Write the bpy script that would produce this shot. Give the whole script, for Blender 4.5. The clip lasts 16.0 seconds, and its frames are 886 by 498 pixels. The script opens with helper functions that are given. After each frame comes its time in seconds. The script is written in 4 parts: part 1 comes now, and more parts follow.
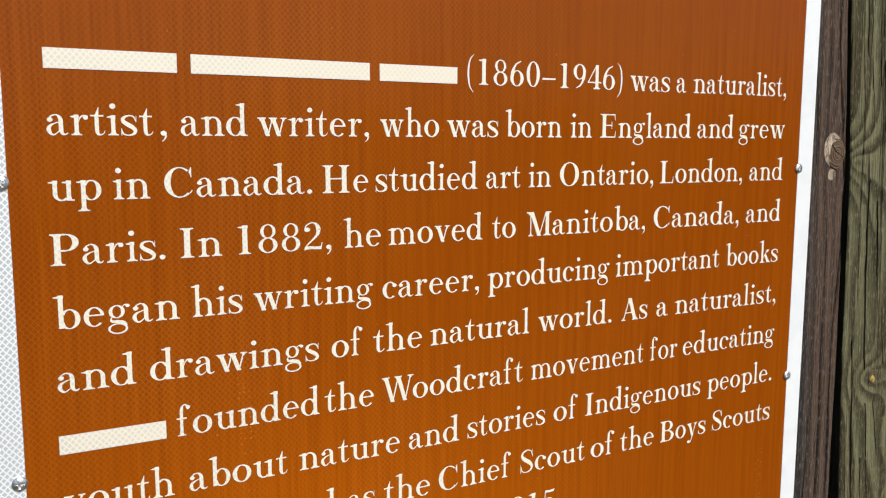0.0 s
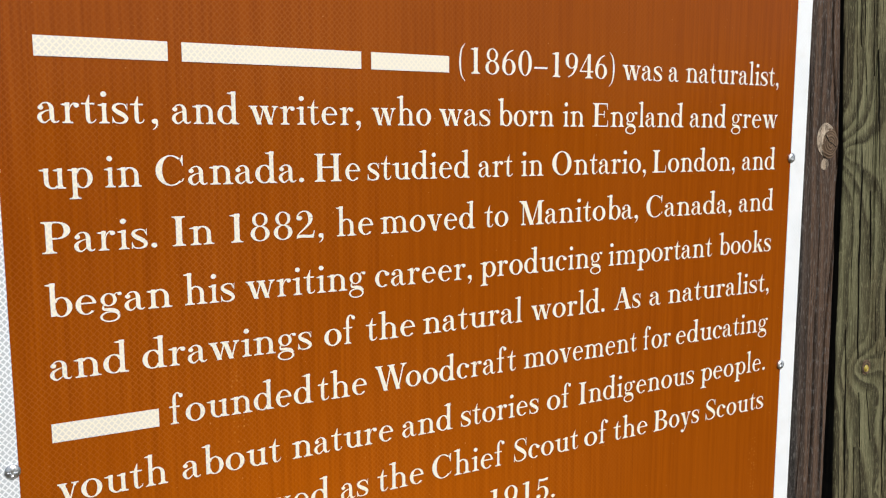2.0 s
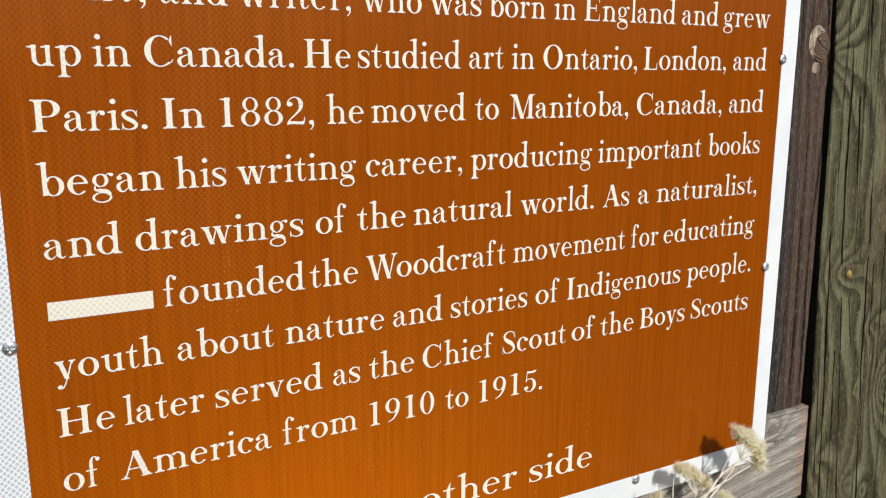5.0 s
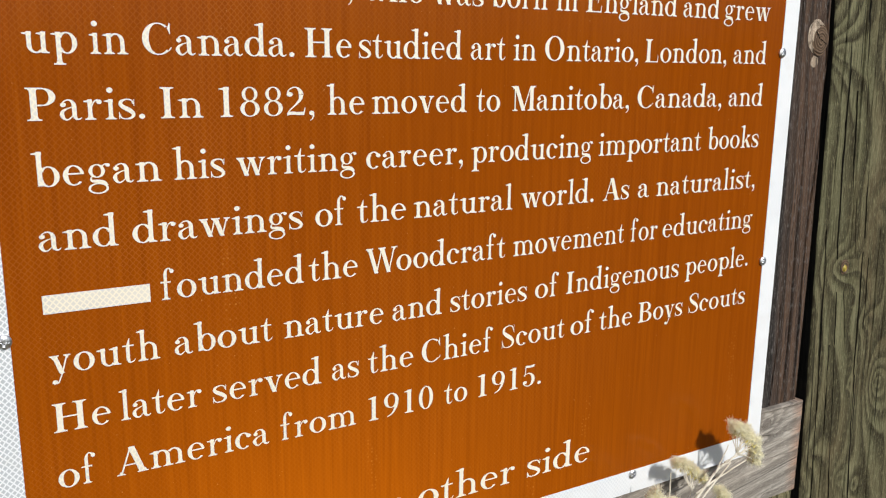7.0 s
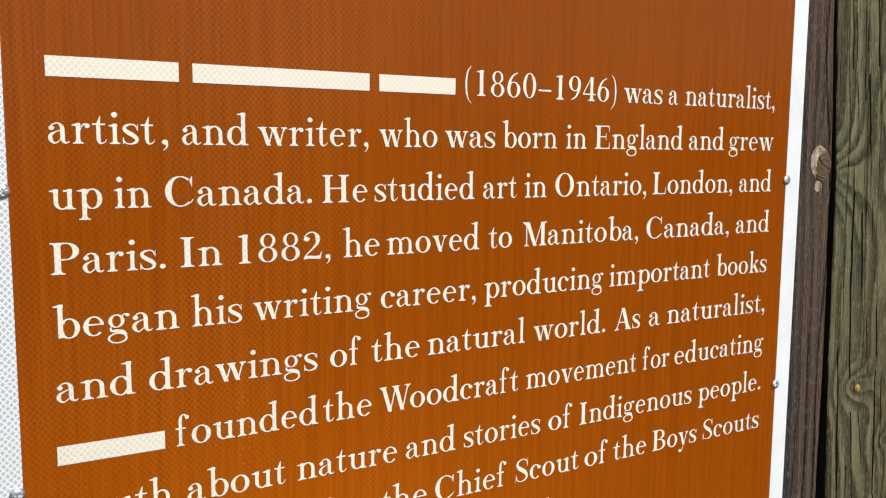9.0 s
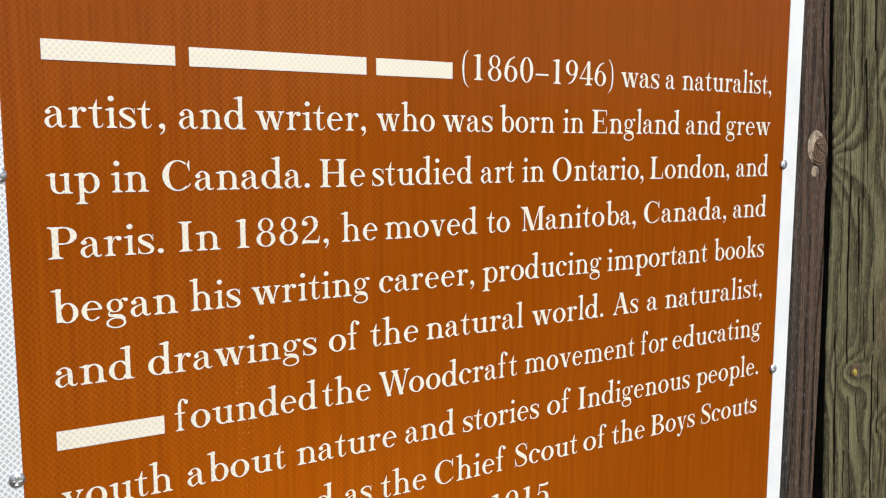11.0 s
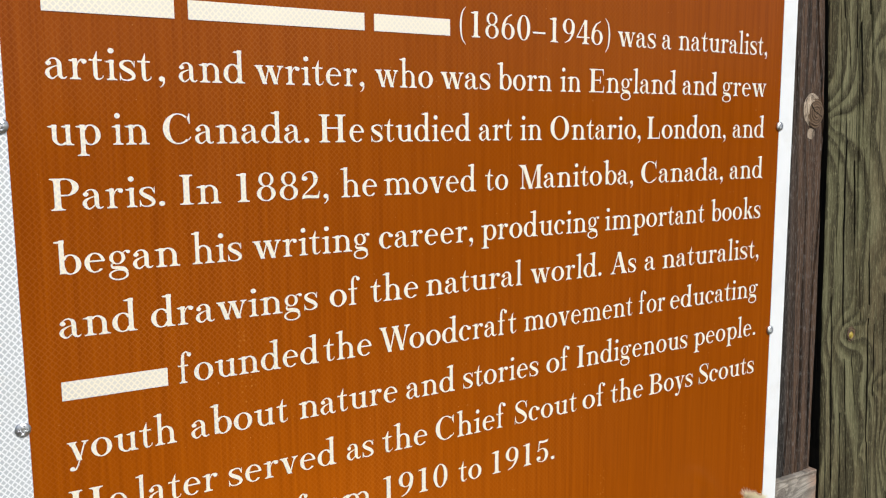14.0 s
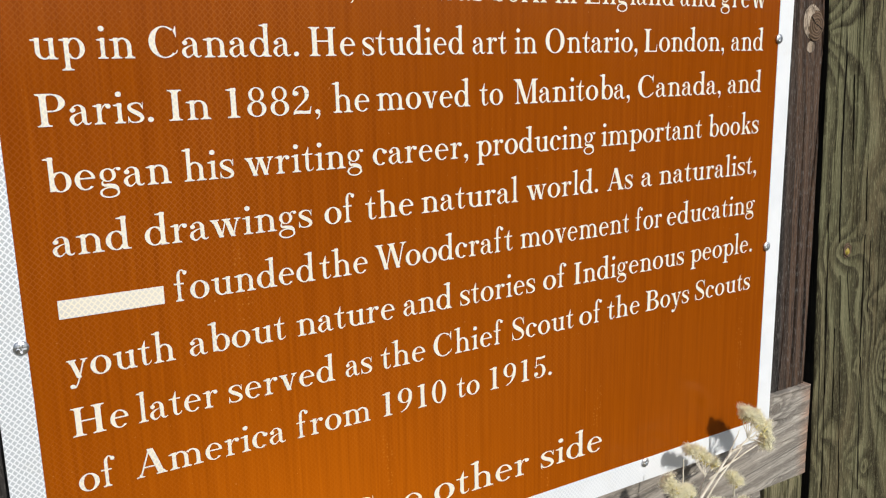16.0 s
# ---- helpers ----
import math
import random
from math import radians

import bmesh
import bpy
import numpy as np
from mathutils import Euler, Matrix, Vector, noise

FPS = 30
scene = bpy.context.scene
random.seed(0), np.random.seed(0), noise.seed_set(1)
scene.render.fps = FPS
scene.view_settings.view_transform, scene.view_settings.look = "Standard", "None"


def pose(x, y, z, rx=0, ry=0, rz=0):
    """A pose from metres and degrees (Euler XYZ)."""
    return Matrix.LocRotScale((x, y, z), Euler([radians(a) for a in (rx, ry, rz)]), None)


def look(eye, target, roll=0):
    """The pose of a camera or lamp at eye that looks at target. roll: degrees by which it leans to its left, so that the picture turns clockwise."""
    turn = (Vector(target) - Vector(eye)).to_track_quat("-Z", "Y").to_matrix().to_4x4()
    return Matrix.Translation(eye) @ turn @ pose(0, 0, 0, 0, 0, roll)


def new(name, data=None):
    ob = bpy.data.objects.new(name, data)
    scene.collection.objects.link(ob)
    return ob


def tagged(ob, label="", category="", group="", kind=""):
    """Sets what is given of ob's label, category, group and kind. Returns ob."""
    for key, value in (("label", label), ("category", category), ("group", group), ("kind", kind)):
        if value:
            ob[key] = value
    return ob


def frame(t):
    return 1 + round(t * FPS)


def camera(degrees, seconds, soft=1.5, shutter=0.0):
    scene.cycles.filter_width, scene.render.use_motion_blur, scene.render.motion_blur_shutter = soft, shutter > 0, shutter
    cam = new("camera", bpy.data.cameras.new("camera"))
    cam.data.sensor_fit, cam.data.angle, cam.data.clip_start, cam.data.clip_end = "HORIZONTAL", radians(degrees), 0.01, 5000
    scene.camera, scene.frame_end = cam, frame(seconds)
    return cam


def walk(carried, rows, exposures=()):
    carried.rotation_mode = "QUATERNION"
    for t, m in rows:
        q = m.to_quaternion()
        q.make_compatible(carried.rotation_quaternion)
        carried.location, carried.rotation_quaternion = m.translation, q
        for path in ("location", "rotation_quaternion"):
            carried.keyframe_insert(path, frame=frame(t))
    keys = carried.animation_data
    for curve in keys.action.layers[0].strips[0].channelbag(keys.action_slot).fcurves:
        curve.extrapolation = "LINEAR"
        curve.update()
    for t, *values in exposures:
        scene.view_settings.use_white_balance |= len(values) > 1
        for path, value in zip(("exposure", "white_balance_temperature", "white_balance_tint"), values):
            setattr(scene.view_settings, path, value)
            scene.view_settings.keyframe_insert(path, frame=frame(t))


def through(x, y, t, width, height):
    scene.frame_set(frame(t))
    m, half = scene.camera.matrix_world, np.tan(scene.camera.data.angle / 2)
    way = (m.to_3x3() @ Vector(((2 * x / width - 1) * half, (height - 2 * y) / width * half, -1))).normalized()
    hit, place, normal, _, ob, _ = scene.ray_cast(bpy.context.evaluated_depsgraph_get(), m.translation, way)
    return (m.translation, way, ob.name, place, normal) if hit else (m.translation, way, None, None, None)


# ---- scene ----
import functools

from mathutils.geometry import delaunay_2d_cdt

cam = camera(55.1, 16.0, soft=1.2)
PATH = [
    (0, (-0.013, -0.583, 1.547), (0.942, 1.157, 1.295), 0.1),
    (0.5, (-0.013, -0.579, 1.544), (0.942, 1.16, 1.291), -0.1),
    (1, (-0.01, -0.579, 1.544), (0.944, 1.16, 1.284), -0.1),
    (1.5, (-0.012, -0.58, 1.543), (0.947, 1.156, 1.283), 0.0),
    (2, (-0.01, -0.587, 1.54), (0.948, 1.15, 1.283), -0.1),
    (2.5, (-0.014, -0.591, 1.526), (0.944, 1.137, 1.218), -0.1),
    (3, (-0.012, -0.593, 1.521), (0.945, 1.127, 1.172), -0.2),
    (3.5, (-0.012, -0.594, 1.515), (0.947, 1.124, 1.152), -0.1),
    (4, (-0.016, -0.597, 1.51), (0.944, 1.113, 1.115), 0.3),
    (4.5, (-0.015, -0.598, 1.505), (0.946, 1.11, 1.107), 0.2),
    (7, (-0.022, -0.583, 1.504), (0.973, 1.1, 1.083), 0.6),
    (7.5, (-0.024, -0.584, 1.535), (0.975, 1.112, 1.181), 0.7),
    (8, (-0.026, -0.588, 1.555), (0.972, 1.13, 1.326), 0.9),
    (8.5, (-0.031, -0.582, 1.549), (0.97, 1.135, 1.328), 0.9),
    (9, (-0.028, -0.578, 1.547), (0.973, 1.138, 1.319), 0.4),
    (9.5, (-0.029, -0.577, 1.541), (0.979, 1.135, 1.308), 0.2),
    (10, (-0.028, -0.576, 1.539), (0.98, 1.136, 1.304), 0.1),
    (12.5, (-0.033, -0.584, 1.539), (0.98, 1.122, 1.29), -0.1),
    (13, (-0.034, -0.585, 1.54), (0.982, 1.12, 1.292), -0.2),
    (13.5, (-0.036, -0.583, 1.536), (0.976, 1.123, 1.287), -0.2),
    (14, (-0.035, -0.584, 1.514), (0.977, 1.121, 1.248), -0.4),
    (14.5, (-0.033, -0.579, 1.503), (0.972, 1.105, 1.114), -0.6),
    (15, (-0.03, -0.578, 1.502), (0.978, 1.103, 1.105), -0.9),
    (15.5, (-0.03, -0.58, 1.499), (0.978, 1.101, 1.103), -1.2),
    (16, (-0.033, -0.583, 1.498), (0.969, 1.097, 1.084), -1.3),
]
walk(cam, [(t, look(eye, target, roll)) for t, eye, target, roll in PATH])


# ---- light ----
TO_SUN = Vector((0.12, -1.0, 0.75)).normalized()
world = bpy.data.worlds.new("sky")
scene.world = world
world.use_nodes = True
sky = world.node_tree.nodes.new("ShaderNodeTexSky")
sky.sky_type, sky.sun_disc = "NISHITA", False
sky.sun_elevation, sky.sun_rotation = math.asin(TO_SUN.z), radians(173)
world.node_tree.links.new(sky.outputs[0], world.node_tree.nodes["Background"].inputs[0])
world.node_tree.nodes["Background"].inputs[1].default_value = 0.075
sun = new("sun", bpy.data.lights.new("sun", "SUN"))
sun.data.energy, sun.data.angle, sun.data.color = 3.5, radians(0.5), (1.0, 0.955, 0.89)
sun.matrix_world = look(TO_SUN * 20, (0, 0, 0))


# ---- materials ----
class Shader:
    """A node material with short calls for its nodes."""

    def __init__(self, name, rough=0.5, metal=0.0, specular=0.5):
        self.mat = bpy.data.materials.new(name)
        self.mat.use_nodes = True
        self.tree = self.mat.node_tree
        self.bsdf = self.tree.nodes["Principled BSDF"]
        self.bsdf.inputs["Roughness"].default_value = rough
        self.bsdf.inputs["Metallic"].default_value = metal
        self.bsdf.inputs["Specular IOR Level"].default_value = specular

    def node(self, kind, **given):
        n = self.tree.nodes.new(kind)
        for key, value in given.items():
            n.inputs[key.replace("_", " ")].default_value = value
        return n

    def link(self, a, b):
        self.tree.links.new(a, b)

    def coords(self, scale=(1, 1, 1), turn=(0, 0, 0), place=(0, 0, 0), out="Object"):
        c = self.tree.nodes.new("ShaderNodeTexCoord")
        m = self.node("ShaderNodeMapping", Scale=scale, Rotation=turn, Location=place)
        self.link(c.outputs[out], m.inputs[0])
        return m.outputs[0]

    def noise(self, where, scale, detail=4.0, rough=0.55, distort=0.0):
        n = self.node("ShaderNodeTexNoise", Scale=scale, Detail=detail, Roughness=rough, Distortion=distort)
        self.link(where, n.inputs["Vector"])
        return n.outputs[0]

    def ramp(self, value, *stops):
        r = self.tree.nodes.new("ShaderNodeValToRGB")
        while len(r.color_ramp.elements) < len(stops):
            r.color_ramp.elements.new(0.5)
        for e, (at, colour) in zip(r.color_ramp.elements, stops):
            e.position = at
            e.color = (*colour, 1) if isinstance(colour, tuple) else (colour, colour, colour, 1)
        self.link(value, r.inputs[0])
        return r.outputs[0]

    def mix(self, factor, a, b, blend="MIX"):
        m = self.tree.nodes.new("ShaderNodeMix")
        m.data_type, m.blend_type = "RGBA", blend
        for value, socket in ((factor, m.inputs[0]), (a, m.inputs[6]), (b, m.inputs[7])):
            if isinstance(value, bpy.types.NodeSocket):
                self.link(value, socket)
            else:
                socket.default_value = (*value, 1) if isinstance(value, tuple) else value
        return m.outputs[2]

    def math(self, how, a, b, c=None):
        m = self.tree.nodes.new("ShaderNodeMath")
        m.operation = how
        for value, socket in zip((a, b, c), m.inputs):
            if isinstance(value, bpy.types.NodeSocket):
                self.link(value, socket)
            elif value is not None:
                socket.default_value = value
        return m.outputs[0]

    def bump(self, height, strength, distance, before=None):
        b = self.node("ShaderNodeBump", Strength=strength, Distance=distance)
        self.link(height, b.inputs["Height"])
        if before:
            self.link(before, b.inputs["Normal"])
        return b.outputs[0]

    def colour(self, value):
        if isinstance(value, tuple):
            self.bsdf.inputs["Base Color"].default_value = (*value, 1)
        else:
            self.link(value, self.bsdf.inputs["Base Color"])
        return self

    def normal(self, value):
        self.link(value, self.bsdf.inputs["Normal"])
        return self


def cells(s):
    """The honeycomb of reflective sheeting, 2.9 mm from cell to cell: 0 on the cell walls, 0.5 inside."""
    v = s.node("ShaderNodeTexVoronoi", Scale=345.0, Randomness=0.2)
    v.feature = "DISTANCE_TO_EDGE"
    s.link(s.coords(scale=(1.0, 0.0, 0.9), turn=(0, radians(45), 0)), v.inputs["Vector"])
    return v.outputs["Distance"]


def prisms(s, colour, share):
    """Behind the film lie tiny prisms that throw sunlight back towards the sun: a soft gloss of tilted facets."""
    tilt = s.node("ShaderNodeCombineXYZ", X=-0.105, Y=-0.792, Z=0.601)
    gloss = s.node("ShaderNodeBsdfGlossy", Color=(*colour, 1), Roughness=0.38)
    s.link(tilt.outputs[0], gloss.inputs["Normal"])
    both = s.node("ShaderNodeMixShader", Fac=share)
    s.link(s.bsdf.outputs[0], both.inputs[1])
    s.link(gloss.outputs[0], both.inputs[2])
    s.link(both.outputs[0], s.tree.nodes["Material Output"].inputs["Surface"])


def view_grade(s, x0, x1, a, b):
    """Painted stand-in for how the cells' reflected light shifts with view angle: a at x0, b at x1."""
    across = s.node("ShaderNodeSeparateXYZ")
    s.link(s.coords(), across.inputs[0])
    grade = s.node("ShaderNodeMapRange")
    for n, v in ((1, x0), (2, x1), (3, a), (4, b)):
        grade.inputs[n].default_value = v
    s.link(across.outputs[0], grade.inputs[0])
    return grade.outputs[0]


def brown_sheeting():
    s = Shader("brown_sheeting", rough=0.16, specular=0.17)
    wall = s.ramp(cells(s), (0.03, 1.0), (0.15, 0.0))
    patches = s.ramp(s.noise(s.coords(), 4.0, 4.0), (0.42, 0.22), (0.66, 0.85))
    streak = s.noise(s.coords(scale=(1, 1, 0.02)), 300.0, 5.0, 0.75)
    base = s.mix(s.ramp(streak, (0.36, 0.0), (0.64, 1.0)), (0.212, 0.0400, 0.0003), (0.288, 0.0615, 0.0007))
    broad = s.noise(s.coords(scale=(1, 1, 0.4)), 3.2, 2.0)
    base = s.mix(s.ramp(broad, (0.35, 0.0), (0.7, 0.5)), base, (0.292, 0.0665, 0.0005))
    # Cell walls painted stronger to the left, as view-dependent reflection would show them.
    lined = s.mix(s.math("MULTIPLY", s.mix(1.0, wall, patches, "MULTIPLY"), view_grade(s, -0.36, 0.25, 1.0, 0.2)), base, (0.34, 0.102, 0.020))
    dust = s.ramp(s.noise(s.coords(), 420.0, 2.0, 0.5), (0.735, 0.0), (0.77, 0.7))
    lined = s.mix(dust, lined, (0.46, 0.2, 0.06))
    blister = s.node("ShaderNodeTexVoronoi", Scale=270.0, Randomness=0.35)
    s.link(s.coords(scale=(1, 0, 1)), blister.inputs["Vector"])
    dots = s.ramp(blister.outputs["Distance"], (0.16, 1.0), (0.26, 0.0))
    corner = s.node("ShaderNodeVectorMath")
    corner.operation = "DISTANCE"
    corner.inputs[1].default_value = (0.27, 0.0, 0.075)
    s.link(s.coords(), corner.inputs[0])
    near = s.ramp(corner.outputs["Value"], (0.0, 0.20), (0.13, 0.0))
    where = s.ramp(s.math("ADD", s.noise(s.coords(scale=(1, 1, 0.22)), 26.0, 2.0), near), (0.70, 0.0), (0.76, 0.5))
    s.colour(s.mix(s.mix(1.0, dots, where, "MULTIPLY"), lined, (0.48, 0.19, 0.035)))
    film = s.noise(s.coords(scale=(1, 1, 0.15)), 24.0, 4.0)
    s.link(s.ramp(film, (0.3, 0.12), (0.75, 0.26)), s.bsdf.inputs["Roughness"])
    s.normal(s.bump(s.noise(s.coords(), 9.0, 2.0), 0.05, 0.01, s.bump(cells(s), 0.03, 0.0006)))
    prisms(s, (0.62, 0.165, 0.002), 0.035)
    return s.mat


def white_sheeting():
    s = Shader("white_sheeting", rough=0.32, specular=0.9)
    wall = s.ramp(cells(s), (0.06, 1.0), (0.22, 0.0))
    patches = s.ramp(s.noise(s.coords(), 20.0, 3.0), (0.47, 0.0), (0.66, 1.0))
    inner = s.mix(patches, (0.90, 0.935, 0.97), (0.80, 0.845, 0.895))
    # Cells greyer to the left: weaker reflected light, put into the colour.
    inner = s.mix(view_grade(s, -0.37, 0.30, 1.0, 0.0), inner, (0.51, 0.555, 0.60))
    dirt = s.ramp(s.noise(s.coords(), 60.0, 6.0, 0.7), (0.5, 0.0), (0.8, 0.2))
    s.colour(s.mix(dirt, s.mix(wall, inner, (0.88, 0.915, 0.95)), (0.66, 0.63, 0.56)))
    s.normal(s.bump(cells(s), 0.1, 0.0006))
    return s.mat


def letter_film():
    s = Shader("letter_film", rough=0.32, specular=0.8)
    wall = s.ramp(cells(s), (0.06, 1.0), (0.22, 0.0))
    # Grey of the cells grows leftwards, painting in their dimmer reflection there.
    patches = s.mix(1.0, s.ramp(s.noise(s.coords(), 9.0, 3.0), (0.36, 0.25), (0.58, 1.0)), view_grade(s, -0.33, 0.06, 0.85, 0.12), "MULTIPLY")
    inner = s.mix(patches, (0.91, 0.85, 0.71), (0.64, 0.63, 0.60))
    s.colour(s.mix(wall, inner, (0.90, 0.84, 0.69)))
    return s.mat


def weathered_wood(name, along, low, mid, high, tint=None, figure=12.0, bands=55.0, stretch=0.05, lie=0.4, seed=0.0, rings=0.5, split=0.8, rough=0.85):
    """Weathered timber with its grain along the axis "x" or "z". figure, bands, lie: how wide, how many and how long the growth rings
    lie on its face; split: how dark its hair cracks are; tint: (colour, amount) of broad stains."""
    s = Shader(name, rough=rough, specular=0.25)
    axes = lambda k: (k, 1, 1) if along == "x" else (1, 1, k)
    at = lambda k, more=0.0: s.coords(scale=axes(k), place=(seed + more, 0.7 * seed, 1.3 * seed + more))
    fibre = s.noise(at(stretch * 0.35), 430.0, 7.0, 0.75)
    rise = s.node("ShaderNodeMath")
    rise.operation = "MULTIPLY_ADD"
    s.link(fibre, rise.inputs[0])
    rise.inputs[1].default_value = 0.035
    s.link(s.noise(at(lie), figure, 0.6, 0.4), rise.inputs[2])
    many = s.node("ShaderNodeMath")
    many.operation = "MULTIPLY"
    s.link(rise.outputs[0], many.inputs[0])
    many.inputs[1].default_value = bands
    wave = s.node("ShaderNodeMath")
    wave.operation = "SINE"
    s.link(many.outputs[0], wave.inputs[0])
    half = s.node("ShaderNodeMath")
    half.operation = "MULTIPLY_ADD"
    s.link(wave.outputs[0], half.inputs[0])
    half.inputs[1].default_value = half.inputs[2].default_value = 0.5
    broad = s.noise(at(stretch), 22.0, 4.0, 0.6)
    c = s.mix(s.ramp(broad, (0.3, 0.0), (0.7, 1.0)), low, mid)
    c = s.mix(s.ramp(fibre, (0.46, 0.0), (0.62, 0.95)), c, high)
    worn = s.noise(at(0.5, 4.0), 10.0, 3.0)
    dark = s.mix(1.0, s.ramp(half.outputs[0], (0.62, 0.0), (0.86, rings)), s.ramp(worn, (0.3, 0.35), (0.6, 1.0)), "MULTIPLY")
    c = s.mix(dark, c, tuple(v * 0.40 for v in low))
    hair = s.noise(at(stretch * 0.5, 6.0), 230.0, 2.0, 0.5)
    c = s.mix(s.ramp(hair, (0.350, split * 0.9), (0.375, 0.0)), c, tuple(v * 0.2 for v in low))
    check = s.noise(at(stretch * 0.22, 3.0), 105.0, 2.0, 0.5)
    c = s.mix(s.ramp(check, (0.345, split), (0.358, 0.0)), c, tuple(v * 0.12 for v in low))
    if tint:
        stain = s.noise(s.coords(place=(seed,) * 3), 7.0, 3.0, 0.6)
        c = s.mix(s.mix(1.0, s.ramp(stain, (0.38, 0.0), (0.62, tint[1])), s.ramp(fibre, (0.3, 0.4), (0.6, 1.0)), "MULTIPLY"), c, tint[0])
    s.colour(c)
    n = s.bump(fibre, 0.8, 0.0015)
    s.normal(s.bump(half.outputs[0], 0.2, 0.001, n))
    return s.mat


def figured_wood(name, along, pale, grey, dark, knots=(), lean=0.0, every=0.012, sway=0.9, rings=0.8, fleck=0.5, hair=0.7, stain=None, seed=0.0, rough=0.88, relief=0.0012, edge=None, glint=1.6, jag=0.25, lie=0.16):
    """Weathered timber, its grain along "x" or "z". The growth rings lie every so many metres across it, swayed by slow noise and
    thrown into ovals round the knots: (across, along, reach across, reach along, rings). lean: the grain's slope; stain: (colour, amount);
    edge: (colour, from, to, amount) of a stain towards one side."""
    s = Shader(name, rough=rough, specular=0.2)
    split = s.node("ShaderNodeSeparateXYZ")
    s.link(s.coords(), split.inputs[0])
    u, v = (split.outputs[0], split.outputs[2]) if along == "z" else (split.outputs[2], split.outputs[0])
    u = s.math("MULTIPLY_ADD", v, lean, u)
    place = s.node("ShaderNodeCombineXYZ", Y=seed)
    s.link(u, place.inputs[0])
    s.link(v, place.inputs[2])

    def grain(stretch, scale, detail=4.0, much=0.6, off=0.0):
        m = s.node("ShaderNodeMapping", Scale=(1, 1, stretch), Location=(seed + off, off, 1.7 * seed))
        s.link(place.outputs[0], m.inputs[0])
        return s.noise(m.outputs[0], scale, detail, much)

    fibre, fine = grain(0.02, 480.0, 6.0, 0.75), grain(0.16, 620.0, 4.0, 0.7, 2.0)
    age = s.math("MULTIPLY_ADD", u, 1.0 / every, s.math("MULTIPLY", grain(lie, 13.0, 1.5, 0.5, 5.0), 2.0 * sway))
    for ku, kv, ru, rv, many in knots:
        m = s.node("ShaderNodeMapping", Scale=(1 / ru, 0, 1 / rv), Location=(-(ku + lean * kv) / ru, 0, -kv / rv))
        s.link(place.outputs[0], m.inputs[0])
        far = s.node("ShaderNodeVectorMath")
        far.operation = "LENGTH"
        s.link(m.outputs[0], far.inputs[0])
        fall = s.math("EXPONENT", s.math("MULTIPLY", far.outputs["Value"], -1.6), 0.0)
        age = s.math("MULTIPLY_ADD", fall, float(many), age)
    age = s.math("MULTIPLY_ADD", fibre, 0.16, s.math("MULTIPLY_ADD", grain(0.5, 60.0, 3.0, 0.6, 7.0), jag, age))
    ring = s.ramp(s.math("FRACT", age, 0.0), (0.0, 0.5), (0.06, 0.0), (0.36, 0.08), (0.66, 0.8), (0.92, 1.0), (1.0, 0.5))
    patch = s.ramp(grain(0.35, 16.0, 3.0, 0.6, 9.0), (0.32, 0.45), (0.52, 1.0))
    c = s.mix(s.ramp(grain(0.05, 34.0, 5.0, 0.65, 1.0), (0.32, 0.0), (0.66, 1.0)), grey, pale)
    if stain:
        c = s.mix(s.ramp(grain(0.4, 11.0, 4.0, 0.6, 3.0), (0.44, 0.0), (0.62, stain[1])), c, stain[0])
    if edge:
        side = s.node("ShaderNodeMapRange")
        for n, w in ((1, edge[1]), (2, edge[2]), (3, 0.0), (4, edge[3])):
            side.inputs[n].default_value = w
        s.link(s.math("MULTIPLY_ADD", s.math("ADD", grain(0.08, 40.0, 3.0, 0.6, 8.0), -0.5), 0.5 * abs(edge[2] - edge[1]), u if along == "z" else v), side.inputs[0])
        c = s.mix(side.outputs[0], c, edge[0])
    c = s.mix(s.math("MULTIPLY", s.mix(1.0, ring, patch, "MULTIPLY"), rings), c, dark)
    c = s.mix(s.ramp(fibre, (0.38, 0.85), (0.52, 0.0)), c, tuple(0.45 * w for w in grey))
    c = s.mix(s.ramp(fine, (0.52, 0.0), (0.68, fleck)), c, tuple(min(0.85, glint * w) for w in pale))
    c = s.mix(s.ramp(grain(0.013, 170.0, 1.5, 0.5, 6.0), (0.335, hair), (0.347, 0.0)), c, tuple(0.12 * w for w in grey))
    s.colour(c)
    n = s.bump(fibre, 0.7, relief)
    s.normal(s.bump(fine, 0.5, relief * 0.6, s.bump(ring, 0.25, relief, n)))
    return s.mat


def knot_wood(name, core, rim, rings):
    s = Shader(name, rough=0.8, specular=0.3)
    w = s.node("ShaderNodeTexWave", Scale=rings, Distortion=4.0, Detail=3.0, Detail_Scale=1.2)
    w.wave_type, w.rings_direction = "RINGS", "Y"
    s.link(s.coords(), w.inputs["Vector"])
    c = s.mix(s.ramp(w.outputs["Fac"], (0.2, 0.0), (0.8, 1.0)), core, rim)
    grit = s.noise(s.coords(), 300.0, 4.0)
    c = s.mix(s.ramp(grit, (0.35, 0.0), (0.75, 0.5)), c, tuple(min(1, v * 1.7) for v in rim))
    s.colour(c)
    s.normal(s.bump(w.outputs["Fac"], 0.5, 0.001))
    return s.mat


def galvanised():
    s = Shader("galvanised_steel", rough=0.4, metal=1.0)
    spots = s.noise(s.coords(), 420.0, 4.0)
    s.colour(s.ramp(spots, (0.35, (0.50, 0.52, 0.55)), (0.65, (0.90, 0.92, 0.95))))
    s.link(s.ramp(spots, (0.3, 0.3), (0.7, 0.55)), s.bsdf.inputs["Roughness"])
    return s.mat


